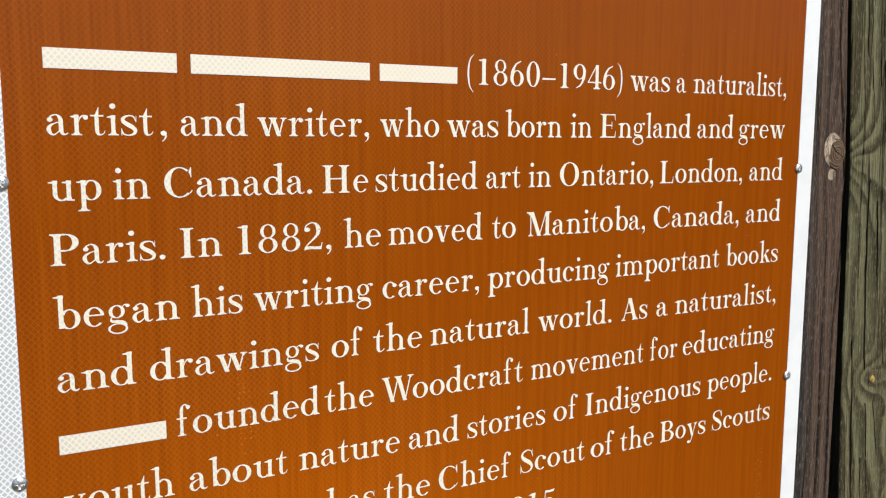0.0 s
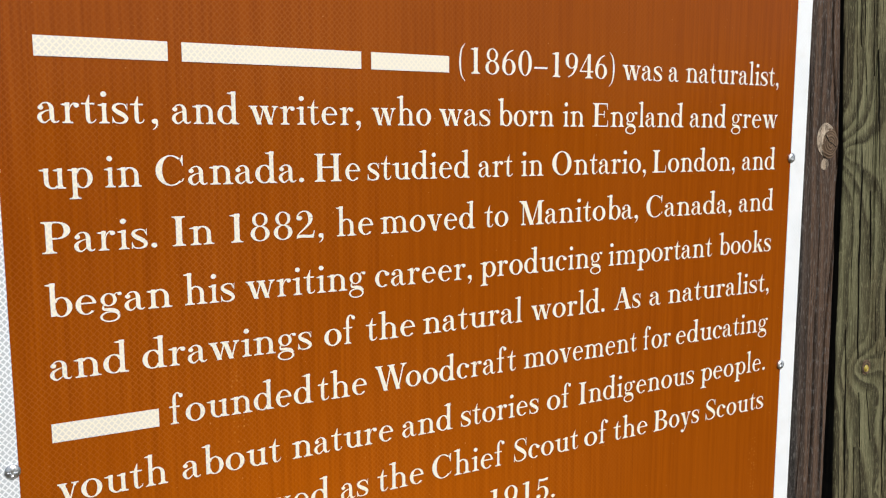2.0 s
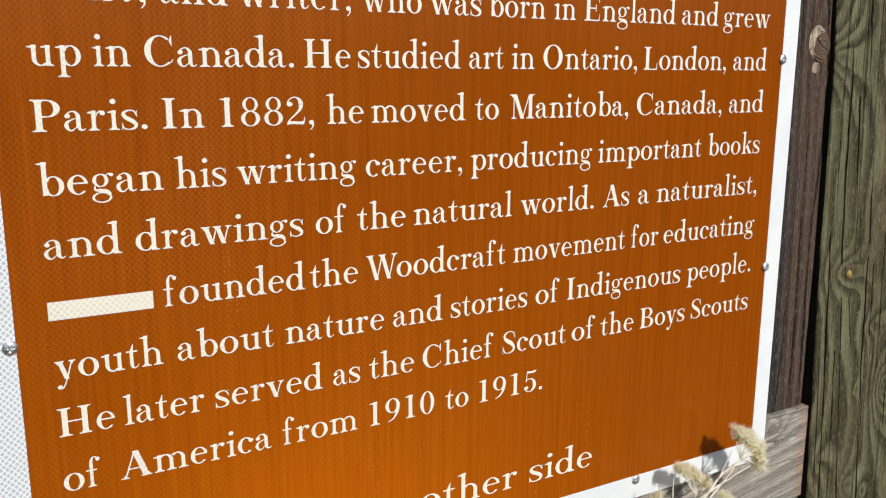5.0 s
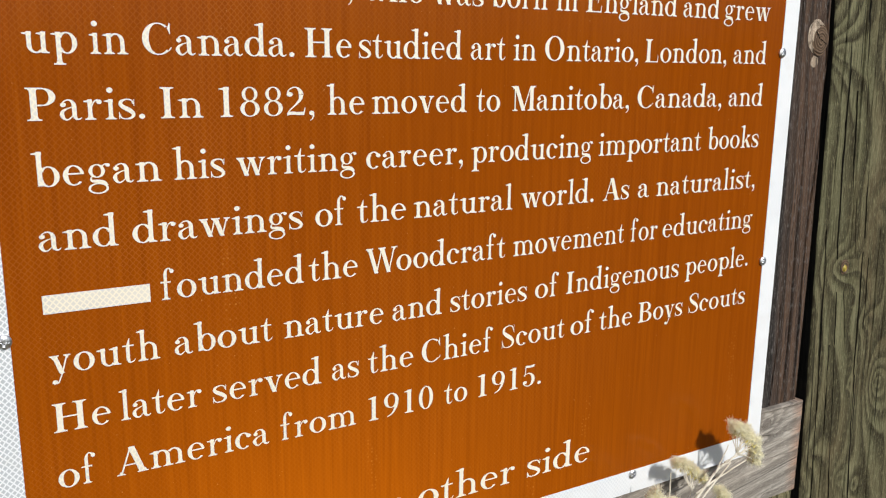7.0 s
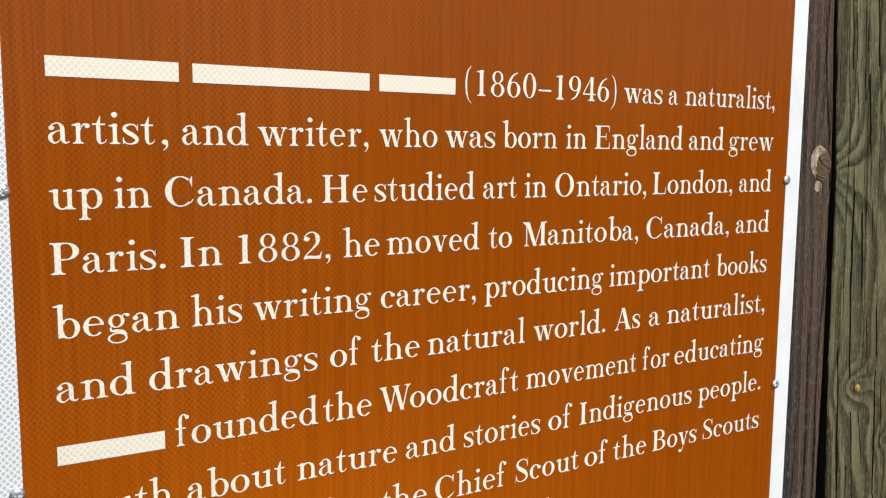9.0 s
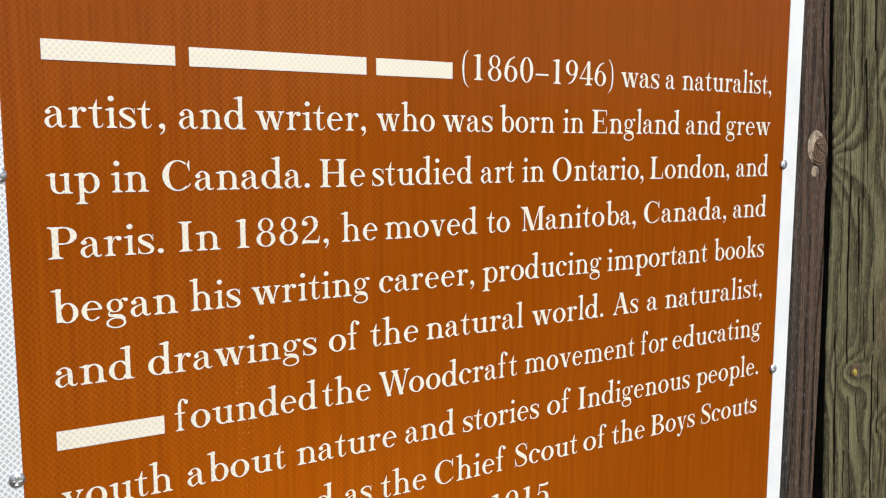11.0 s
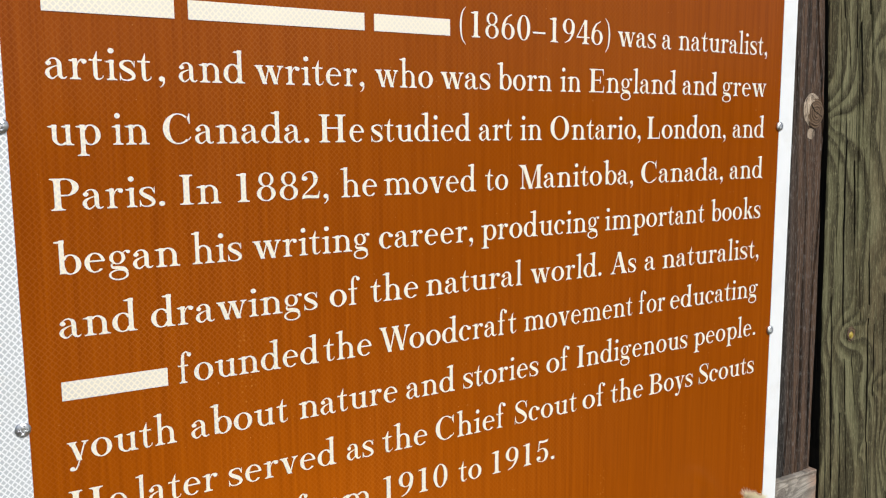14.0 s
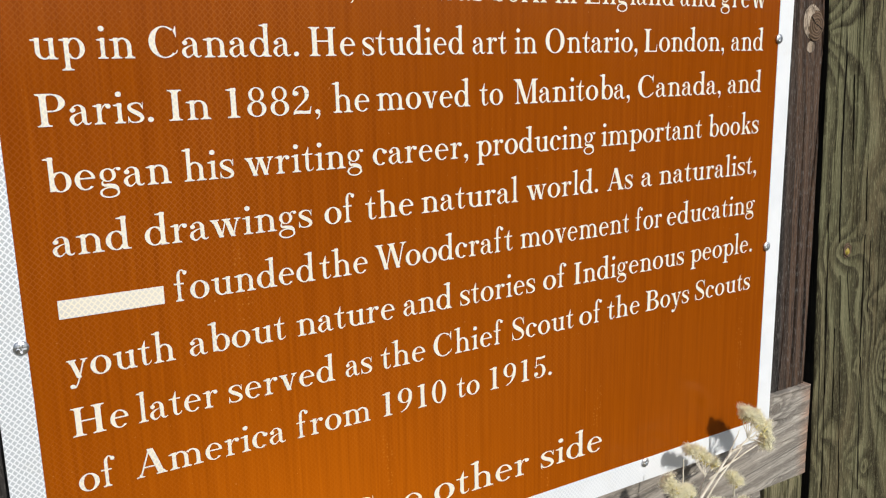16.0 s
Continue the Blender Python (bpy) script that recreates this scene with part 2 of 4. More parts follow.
def plant_matter(name, dark, light, rough=0.8, scale=90.0, through=0.0):
    s = Shader(name, rough=rough, specular=0.2)
    n = s.noise(s.coords(), scale, 3.0)
    s.colour(s.ramp(n, (0.3, dark), (0.7, light)))
    if through:
        thin = s.node("ShaderNodeBsdfTranslucent", Color=(*light, 1))
        both = s.node("ShaderNodeMixShader", Fac=through)
        s.link(s.bsdf.outputs[0], both.inputs[1])
        s.link(thin.outputs[0], both.inputs[2])
        s.link(both.outputs[0], s.tree.nodes["Material Output"].inputs["Surface"])
    return s.mat


def dry_ground():
    s = Shader("dry_ground", rough=0.95, specular=0.2)
    big = s.noise(s.coords(), 0.35, 6.0, 0.6)
    small = s.noise(s.coords(), 30.0, 6.0, 0.7)
    c = s.mix(s.ramp(big, (0.4, 0.0), (0.62, 1.0)), (0.13, 0.10, 0.066), (0.105, 0.098, 0.05))
    s.colour(s.mix(s.ramp(small, (0.35, 0.0), (0.7, 0.7)), c, (0.20, 0.165, 0.11)))
    s.normal(s.bump(small, 0.6, 0.03))
    return s.mat


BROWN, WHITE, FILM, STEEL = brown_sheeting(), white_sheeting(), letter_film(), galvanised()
ALUMINIUM = Shader("aluminium", rough=0.45, metal=1.0).colour((0.7, 0.7, 0.71)).mat
DARK_WOOD = figured_wood("dark_board_wood", "z", (0.054, 0.0505, 0.0485), (0.0305, 0.0282, 0.0272), (0.016, 0.013, 0.011), [(0.789, 1.536, 0.016, 0.045, 2.2), (0.752, 1.21, 0.010, 0.06, 1.0)], lean=0.03, every=0.014, sway=0.7, rings=0.75, fleck=0.8, hair=0.6, stain=((0.055, 0.040, 0.031), 0.35), seed=1.0, relief=0.0014, edge=((0.140, 0.080, 0.048), 0.796, 0.811, 0.7), glint=3.4)
GREY_WOOD = figured_wood("grey_rail_wood", "x", (0.53, 0.495, 0.44), (0.265, 0.243, 0.215), (0.140, 0.124, 0.106), [(1.110, 0.757, 0.018, 0.026, 2.6), (1.118, 0.792, 0.012, 0.02, -1.0)], lean=-0.16, every=0.019, sway=0.5, rings=0.78, fleck=0.3, hair=0.5, stain=((0.40, 0.345, 0.285), 0.5), seed=2.0, relief=0.0007, edge=((0.40, 0.225, 0.145), 0.796, 0.816, 0.9), jag=0.1)
POST_WOOD = figured_wood("green_post_wood", "z", (0.238, 0.230, 0.132), (0.110, 0.105, 0.055), (0.030, 0.0235, 0.012),
                         [(-0.006, 1.279, 0.060, 0.028, 3.4), (-0.062, 1.525, 0.075, 0.050, 4.5), (0.015, 1.600, 0.045, 0.060, 2.0), (0.088, 1.118, 0.045, 0.055, 4.5), (0.028, 1.001, 0.022, 0.028, 2.2), (0.062, 0.983, 0.018, 0.026, 2.2), (0.028, 1.127, 0.008, 0.012, 1.2), (0.050, 1.205, 0.030, 0.022, 2.0), (0.045, 1.335, 0.028, 0.030, 1.6), (-0.03, 1.05, 0.03, 0.03, 1.6)],
                         lean=0.054, every=0.026, sway=2.0, lie=0.34, rings=0.97, fleck=0.4, hair=0.95, stain=((0.115, 0.083, 0.044), 0.75), seed=5.0, relief=0.002, edge=((0.140, 0.172, 0.088), -0.015, -0.065, 0.55), glint=1.9)
BLOCK_WOOD = weathered_wood("block_wood", "z", (0.10, 0.094, 0.047), (0.17, 0.155, 0.085), (0.28, 0.25, 0.15), None, figure=16.0, bands=80.0, lie=0.3, seed=8.0, rings=0.75)
# Near-black wood: painted shade for the posts' sides, and the drying cracks.
SHADE_AND_CRACK = weathered_wood("shade_and_crack_wood", "z", (0.014, 0.012, 0.009), (0.022, 0.019, 0.014), (0.035, 0.03, 0.02), seed=9.0)
KNOT = knot_wood("knot_wood", (0.165, 0.110, 0.068), (0.070, 0.045, 0.029), 110.0)
KNOT_RIM = weathered_wood("knot_rim", "z", (0.22, 0.165, 0.12), (0.42, 0.335, 0.25), (0.70, 0.60, 0.48), None, figure=60.0, bands=40.0, lie=0.6, stretch=0.5, seed=4.0, rings=0.6, split=0.8)
RAIL_KNOT = knot_wood("rail_knot_wood", (0.23, 0.205, 0.18), (0.125, 0.110, 0.095), 150.0)
RESIN = Shader("resin", rough=0.25, specular=0.6).colour((0.42, 0.33, 0.06)).mat
STEM = plant_matter("dry_stem", (0.58, 0.53, 0.42), (0.82, 0.78, 0.68), scale=60.0)
FLUFF = plant_matter("seed_fluff", (0.94, 0.89, 0.66), (0.99, 0.97, 0.83), scale=120.0, through=0.45)
BRACT = plant_matter("yellow_bract", (0.56, 0.46, 0.13), (0.74, 0.66, 0.30), scale=90.0)
EARTH = dry_ground()
SCRUB = plant_matter("hill_scrub", (0.035, 0.045, 0.025), (0.09, 0.085, 0.05), scale=0.08)


# ---- building helpers ----
def mesh_of(name, verts, faces, material, smooth=False):
    me = bpy.data.meshes.new(name)
    me.from_pydata(verts, [], faces)
    me.materials.append(material)
    if smooth:
        me.polygons.foreach_set("use_smooth", [True] * len(me.polygons))
    me.update()
    return me


def part(name, me, parent, label=""):
    ob = new(name, me)
    ob.parent = parent
    return tagged(ob, label)


def thing(name, label, category, group="", kind="", place=(0, 0, 0)):
    ob = new(name)
    ob.empty_display_size = 0.05
    ob.location = place
    return tagged(ob, label, category, group, kind)


def value_noise(u, v, seed):
    """Smooth noise from -1 to 1 on a unit lattice, for arrays u and v."""
    lattice = np.random.RandomState(seed).uniform(-1, 1, (64, 64))
    iu, iv = np.floor(u).astype(int), np.floor(v).astype(int)
    fu, fv = u - iu, v - iv
    fu, fv = fu * fu * (3 - 2 * fu), fv * fv * (3 - 2 * fv)
    at = lambda a, b: lattice[(iu + a) % 64, (iv + b) % 64]
    return (at(0, 0) * (1 - fu) + at(1, 0) * fu) * (1 - fv) + (at(0, 1) * (1 - fu) + at(1, 1) * fu) * fv


def plank(name, low, high, across, y, depth, material, along="z", fine=None, step=0.0009, seed=1, checks=8, relief=0.0006, edge=0.003, dips=(), wide_checks=1.0, side=None):
    """A rough timber from low to high along its grain. across(v): its two sides at the length v. The front, at y, has a grain in
    relief, drying checks and worn edges. fine: the stretch of its length that has the finest mesh. dips: (u, v, radius, depth) of hollows."""
    rng = np.random.RandomState(seed)
    fine = fine or (low, high)
    v = np.unique(np.r_[np.linspace(low, fine[0], 12), np.arange(fine[0], fine[1], 0.003), np.linspace(fine[1], high, 12)].round(5))
    sides = np.array([across(w) for w in v])
    wide = float((sides[:, 1] - sides[:, 0]).mean())
    n = int(wide / step)
    s = np.linspace(0, 1, n)[None, :]
    ragged = lambda k: 0.0007 * value_noise(v * 9 + 9, v * 0 + k, seed + k) + 0.00022 * value_noise(v * 130, v * 0 + k, seed + 7 + k)
    left, right = (sides[:, 0] + ragged(1))[:, None], (sides[:, 1] + ragged(3))[:, None]
    u = left + (right - left) * s
    vv = v[:, None] + 0 * u
    flow = 0.006 * value_noise(u * 14, vv * 9, seed + 20)
    h = relief * (value_noise((u + flow) * 330, vv * 9, seed + 21) + 0.7 * value_noise((u + flow) * 800, vv * 22, seed + 22))
    h += 1.6 * relief * value_noise((u + flow) * 60, vv * 3, seed + 23)
    for _ in range(checks):
        c, mid, reach = rng.uniform(0.03, 0.97), rng.uniform(fine[0], fine[1]), rng.uniform(0.06, 0.34)
        thick, deep = rng.uniform(0.0006, 0.0012) * wide_checks, rng.uniform(0.003, 0.006) * wide_checks
        line = left + (right - left) * c + 0.004 * value_noise(vv * 6 + c * 30, vv * 0, seed + 30) + flow * 0.7
        ends = np.clip(1 - np.abs(vv - mid) / reach, 0, 1) ** 0.5 * np.clip(np.minimum(vv - low, high - vv) / 0.02 - 0.3, 0, 1)
        h -= deep * ends * np.exp(-(((u - line) / (thick * (0.3 + 0.7 * ends))) ** 2))
    for du, dv, radius, deep in dips:
        h -= deep * np.exp(-(((u - du) ** 2 + ((vv - dv) * 0.7) ** 2) / radius**2))
    rim = np.minimum(np.minimum(u - left, right - u), np.minimum(vv - low, high - vv))
    h -= edge * np.clip(1 - rim / edge, 0, 1) ** 2
    front = np.stack([u, y - h, vv], -1).reshape(-1, 3)
    rows = len(v)
    loop = [*range(n), *(r * n + n - 1 for r in range(1, rows)), *((rows - 1) * n + c for c in range(n - 2, -1, -1)), *(r * n for r in range(rows - 2, 0, -1))]
    back = front[loop].copy()
    back[:, 1] = y + depth
    verts = np.concatenate([front, back])
    if along == "x":
        verts = verts[:, [2, 1, 0]]
    k = (np.arange(rows - 1)[:, None] * n + np.arange(n - 1)[None, :]).ravel()
    faces = np.stack([k, k + 1, k + n + 1, k + n], 1).tolist()
    m, base = len(loop), rows * n
    faces += [[loop[i], base + i, base + (i + 1) % m, loop[(i + 1) % m]] for i in range(m)]
    faces.append([base + i for i in range(m)])
    if along == "x":
        faces = [f[::-1] for f in faces]
    me = mesh_of(name, verts.tolist(), faces, material)
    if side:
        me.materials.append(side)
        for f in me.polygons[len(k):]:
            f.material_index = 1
    return me


def box(name, x0, x1, y0, y1, z0, z1, material, bevel=0.0):
    bm = bmesh.new()
    bmesh.ops.create_cube(bm, size=1)
    for w in bm.verts:
        w.co = Vector((x0 + (w.co.x + 0.5) * (x1 - x0), y0 + (w.co.y + 0.5) * (y1 - y0), z0 + (w.co.z + 0.5) * (z1 - z0)))
    if bevel:
        bmesh.ops.bevel(bm, geom=bm.edges[:], offset=bevel, segments=2, affect="EDGES", profile=0.5)
    me = bpy.data.meshes.new(name)
    bm.to_mesh(me)
    bm.free()
    me.materials.append(material)
    return me


# ---- lettering: a book face of thick stems, hairlines and bracketed serifs, in heights of a capital ----
X_TALL, RISE, DROP = 0.635, 1.10, -0.34
THICK, BOLD, HAIR = 0.150, 0.180, 0.050


class Letter:
    """Strokes of one letter; each is a strip between two edges."""

    def __init__(self):
        self.strips = []

    def strip(self, a, b, slim=0.026):
        """slim: by how much a broad stroke is drawn narrower; a fine one loses a fifth at most."""
        a, b = np.array(a, float), np.array(b, float)
        wide = np.maximum(np.hypot(*(b - a).T), 1e-6)
        cut = ((b - a).T * (np.minimum(slim, 0.22 * wide) / wide / 2)).T
        self.strips.append((a + cut, b - cut))
        return self

    def bar(self, x0, x1, y0, y1):
        return self.strip([(x0, y0), (x0, y1)], [(x1, y0), (x1, y1)])

    def foot(self, x0, x1, y, up=1, left=1, right=1, reach=0.095):
        """A slab serif, rounded into the stem between x0 and x1. up: 1 for a foot, -1 for a head."""
        rows = ((1.0, 0.0), (1.0, 0.034), (0.45, 0.048), (0.15, 0.075), (0.0, 0.125))
        return self.strip([(x0 - reach * left * q, y + h * up) for q, h in rows], [(x1 + reach * right * q, y + h * up) for q, h in rows])

    def flag(self, x, y, w=THICK):
        """The slanted head of a small letter's stem."""
        return self.strip([(x - 0.105, y - 0.045), (x - 0.01, y - 0.02), (x + w, y + 0.008)], [(x - 0.105, y - 0.078), (x - 0.01, y - 0.105), (x + w, y - 0.12)])

    def stem(self, x, y0, y1, w=THICK, feet=1, heads=0, flag=0):
        self.bar(x, x + w, y0, y1)
        if feet:
            self.foot(x, x + w, y0)
        if heads:
            self.foot(x, x + w, y1, -1)
        return self.flag(x, y1, w) if flag else self

    def arc(self, cx, cy, rx, ry, a0=0, a1=360, left=THICK, right=THICK, thin=HAIR):
        """Part of an oval, thick at its sides and thin at head and foot."""
        t = np.radians(np.linspace(a0, a1, max(6, int(abs(a1 - a0) / 9))))
        wide = np.where(np.cos(t) > 0, right, left)
        outer = np.stack([cx + rx * np.cos(t), cy + ry * np.sin(t)], -1)
        return self.strip(outer, np.stack([cx + (rx - wide) * np.cos(t), cy + (ry - thin) * np.sin(t)], -1))

    def ball(self, x, y, r):
        t = np.linspace(0, np.pi, 9)
        return self.strip(np.stack([x + r * np.cos(t), y + r * np.sin(t)], -1), np.stack([x + r * np.cos(t), y - r * np.sin(t)], -1), 0.012)

    def slant(self, x0, y0, x1, y1, w):
        return self.strip([(x0 - w / 2, y0), (x1 - w / 2, y1)], [(x0 + w / 2, y0), (x1 + w / 2, y1)])

    def brush(self, *points):
        """A smooth stroke through (x, y, width)."""
        p = np.array(points, float)
        q = np.concatenate([2 * p[:1] - p[1:2], p, 2 * p[-1:] - p[-2:-1]])
        out = []
        for k in range(len(p) - 1):
            a, b, c, d = q[k:k + 4]
            for t in np.arange(6) / 6:
                out.append(0.5 * (2 * b + (c - a) * t + (2 * a - 5 * b + 4 * c - d) * t * t + (3 * b - a - 3 * c + d) * t**3))
        out = np.array([*out, p[-1]])
        way = np.gradient(out[:, :2], axis=0)
        way /= np.maximum(np.hypot(*way.T), 1e-9)[:, None]
        side = np.stack([-way[:, 1], way[:, 0]], -1) * out[:, 2:] / 2
        return self.strip(out[:, :2] + side, out[:, :2] - side)

    def arch(self, x, gap=0.235):
        """The shoulder of n, h and m, from the stem at x to the next."""
        wide = 2 * THICK + gap
        self.arc(x + wide / 2, X_TALL - 0.25, wide / 2, 0.262, 0, 140, thin=HAIR * 1.25)
        return self.stem(x + THICK + gap, 0, X_TALL - 0.24)

    def bowl(self, x0, x1, a0, a1):
        return self.arc((x0 + x1) / 2, X_TALL / 2, (x1 - x0) / 2, X_TALL / 2 + 0.012, a0, a1, 0.158, 0.158)

    def turned(self, w):
        """The same letter, turned by half round."""
        for a, b in self.strips:
            a[:], b[:] = (w, 1.0) - a, (w, 1.0) - b
        return self


def ess(l, k, w, thick):
    """The spine of s or S, k high and w wide."""
    rows = ((0.90, 0.74, 0.03), (0.80, 0.93, 0.05), (0.52, 0.985, 0.055), (0.22, 0.90, 0.10), (0.15, 0.74, 0.125), (0.34, 0.59, thick), (0.66, 0.44, thick), (0.87, 0.27, 0.125), (0.80, 0.10, 0.10), (0.50, 0.015, 0.055), (0.18, 0.07, 0.05), (0.06, 0.28, 0.03))
    l.brush(*((x * w, y * k, b) for x, y, b in rows))
    l.strip([(0.90 * w, 0.66 * k), (0.90 * w + 0.012, 1.0 * k)], [(0.90 * w + 0.025, 0.66 * k), (0.90 * w + 0.03, 1.0 * k)])
    return l.strip([(0.02 * w, 0.0), (0.03 * w, 0.36 * k)], [(0.02 * w + 0.03, 0.0), (0.03 * w + 0.022, 0.36 * k)])


def small_letter(ch):
    l, t, x = Letter(), THICK, X_TALL
    if ch == "a":
        l.arc(0.275, 0.43, 0.215, x + 0.012 - 0.43, 0, 165, left=0.05, right=t).ball(0.125, 0.475, 0.078).bar(0.34, 0.49, 0.13, 0.44)
        l.brush((0.415, 0.15, 0.15), (0.45, 0.055, 0.11), (0.53, 0.025, 0.06), (0.60, 0.075, 0.03))
        l.brush((0.36, 0.40, 0.035), (0.24, 0.36, 0.05), (0.115, 0.275, 0.11), (0.085, 0.165, 0.145), (0.14, 0.05, 0.10), (0.23, 0.018, 0.055), (0.36, 0.12, 0.035))
    elif ch == "b":
        l.stem(0.11, 0.03, RISE, feet=0, flag=1).bowl(0.11, 0.68, -165, 150)
    elif ch == "c":
        l.bowl(0.03, 0.56, 48, 312).ball(0.45, 0.49, 0.078)
    elif ch == "d":
        l.stem(0.45, 0, RISE, feet=0, flag=1).foot(0.45, 0.60, 0, left=0).bowl(0.03, 0.60, 30, 330)
    elif ch == "e":
        l.arc(0.29, x / 2, 0.26, x / 2 + 0.012, 8, 318, t, 0.11).bar(0.14, 0.535, 0.345, 0.345 + HAIR)
    elif ch == "f":
        l.stem(0.13, 0, 0.86).arc(0.335, 0.86, 0.205, 0.25, 50, 180).ball(0.465, 0.985, 0.082).bar(0.0, 0.42, x - HAIR, x)
    elif ch == "g":
        l.arc(0.265, 0.425, 0.235, 0.222, 0, 360, 0.13, 0.13, 0.045).arc(0.285, -0.135, 0.285, 0.185, 0, 360, 0.085, 0.085, 0.055)
        l.brush((0.14, 0.27, 0.035), (0.10, 0.20, 0.06), (0.13, 0.115, 0.10), (0.28, 0.095, 0.13), (0.44, 0.06, 0.12), (0.53, -0.05, 0.09))
        l.brush((0.40, 0.55, 0.035), (0.48, 0.63, 0.04), (0.56, 0.635, 0.05)).ball(0.57, 0.60, 0.062)
    elif ch == "h":
        l.stem(0.11, 0, RISE, flag=1).arch(0.11)
    elif ch == "i":
        l.stem(0.11, 0, x, flag=1).ball(0.11 + t / 2, 0.915, 0.092)
    elif ch == "k":
        l.stem(0.11, 0, RISE, flag=1).slant(0.25, 0.24, 0.52, x, 0.07).foot(0.485, 0.555, x, -1, reach=0.08).slant(0.37, 0.40, 0.57, 0, 0.185).foot(0.50, 0.64, 0, reach=0.06)
    elif ch == "l":
        l.stem(0.11, 0, RISE, flag=1)
    elif ch in "mn":
        l.stem(0.11, 0, x, flag=1).arch(0.11)
        if ch == "m":
            l.arch(0.11 + t + 0.235)
    elif ch == "o":
        l.bowl(0.0, 0.58, 0, 360)
    elif ch == "p":
        l.stem(0.11, DROP, x, flag=1).bowl(0.11, 0.68, -150, 150)
    elif ch == "r":
        l.stem(0.11, 0, x, flag=1).brush((0.24, 0.40, 0.03), (0.29, 0.53, 0.045), (0.37, 0.605, 0.06), (0.45, 0.60, 0.06)).ball(0.455, 0.555, 0.08)
    elif ch == "s":
        ess(l, x, 0.42, 0.155)
    elif ch == "t":
        l.bar(0.12, 0.27, 0.14, x).strip([(0.12, x - 0.02), (0.255, 0.88)], [(0.27, x - 0.02), (0.27, 0.88)]).bar(0.0, 0.42, x - HAIR, x)
        l.brush((0.195, 0.16, 0.15), (0.225, 0.055, 0.12), (0.30, 0.02, 0.06), (0.40, 0.07, 0.035), (0.43, 0.14, 0.03))
    elif ch == "u":
        l.stem(0.11, 0.22, x, feet=0, flag=1).arc(0.11 + 0.255, 0.23, 0.255, 0.245, 180, 320, thin=HAIR * 1.25).stem(0.485, 0, x, feet=0, flag=1).foot(0.485, 0.635, 0, left=0)
    elif ch in "vy":
        l.slant(0.14, x, 0.33, 0, 0.165).slant(0.33, 0, 0.50, x, 0.055).foot(0.065, 0.215, x, -1, reach=0.075).foot(0.475, 0.525, x, -1, reach=0.085)
        if ch == "y":
            l.slant(0.345, 0.05, 0.25, -0.22, 0.055).brush((0.25, -0.21, 0.05), (0.20, -0.30, 0.05), (0.13, -0.315, 0.06)).ball(0.115, -0.265, 0.078)
    elif ch == "w":
        for k in (0, 0.35):
            l.slant(0.14 + k, x, 0.33 + k, 0, 0.165).slant(0.33 + k, 0, 0.48 + k, x, 0.055).foot(0.065 + k, 0.215 + k, x, -1, reach=0.07)
        l.foot(0.805, 0.855, x, -1, reach=0.085)
    return l


def capital(ch):
    l, b, h = Letter(), BOLD, HAIR
    arm = lambda x, y0, y1: l.strip([(x - 0.045, y0), (x, y1)], [(x + 0.012, y0), (x + 0.022, y1)])
    if ch == "A":
        l.slant(0.10, 0, 0.38, 1.0, 0.06).slant(0.68, 0, 0.40, 1.0, 0.20).bar(0.19, 0.58, 0.32, 0.32 + h).foot(0.07, 0.13, 0, reach=0.10).foot(0.585, 0.775, 0, reach=0.07)
    elif ch in "BPEL":
        l.stem(0.10, 0, 1.0, b, heads=1)
        if ch == "B":
            l.bar(0.2, 0.40, 1 - h, 1).bar(0.2, 0.42, 0.5, 0.5 + h).bar(0.2, 0.42, 0, h).arc(0.39, 0.755, 0.29, 0.245, -90, 90, right=0.165).arc(0.41, 0.265, 0.34, 0.265, -90, 90, right=0.18)
        elif ch == "P":
            l.bar(0.2, 0.40, 1 - h, 1).bar(0.2, 0.40, 0.44, 0.44 + h).arc(0.39, 0.72, 0.32, 0.28, -90, 90, right=0.18)
        elif ch == "E":
            l.bar(0.2, 0.68, 1 - h, 1).bar(0.2, 0.54, 0.5, 0.5 + h).bar(0.2, 0.70, 0, h).bar(0.51, 0.545, 0.38, 0.68)
            arm(0.665, 1.0, 0.74), arm(0.685, 0.0, 0.28)
        else:
            l.bar(0.2, 0.66, 0, h)
            arm(0.65, 0.0, 0.32)
    elif ch == "C":
        l.arc(0.42, 0.5, 0.40, 0.512, 50, 314, left=0.19, right=0.12).bar(0.705, 0.735, 0.66, 1.0).strip([(0.655, 0.85), (0.715, 1.0)], [(0.71, 0.70), (0.73, 1.0)])
        l.brush((0.69, 0.13, 0.04), (0.745, 0.24, 0.03))
    elif ch == "H":
        l.stem(0.10, 0, 1.0, b, heads=1).stem(0.62, 0, 1.0, b, heads=1).bar(0.2, 0.7, 0.49, 0.49 + h)
    elif ch == "I":
        l.stem(0.10, 0, 1.0, b, heads=1)
    elif ch == "M":
        l.stem(0.12, 0, 1.0, 0.06).foot(0.06, 0.24, 1.0, -1, right=0).slant(0.19, 1.0, 0.52, 0.0, 0.19).slant(0.52, 0.0, 0.82, 1.0, 0.055).stem(0.78, 0, 1.0, b).foot(0.78, 0.96, 1.0, -1, left=0)
    elif ch == "O":
        l.arc(0.42, 0.5, 0.42, 0.512, 0, 360, 0.19, 0.19)
    elif ch == "S":
        ess(l, 1.0, 0.56, 0.185)
    elif ch == "W":
        for k in (0, 0.44):
            l.slant(0.16 + k, 1.0, 0.40 + k, 0, 0.165).slant(0.40 + k, 0, 0.60 + k, 1.0, 0.06).foot(0.08 + k, 0.24 + k, 1.0, -1, reach=0.065)
        l.foot(1.01, 1.07, 1.0, -1, reach=0.09)
    return l


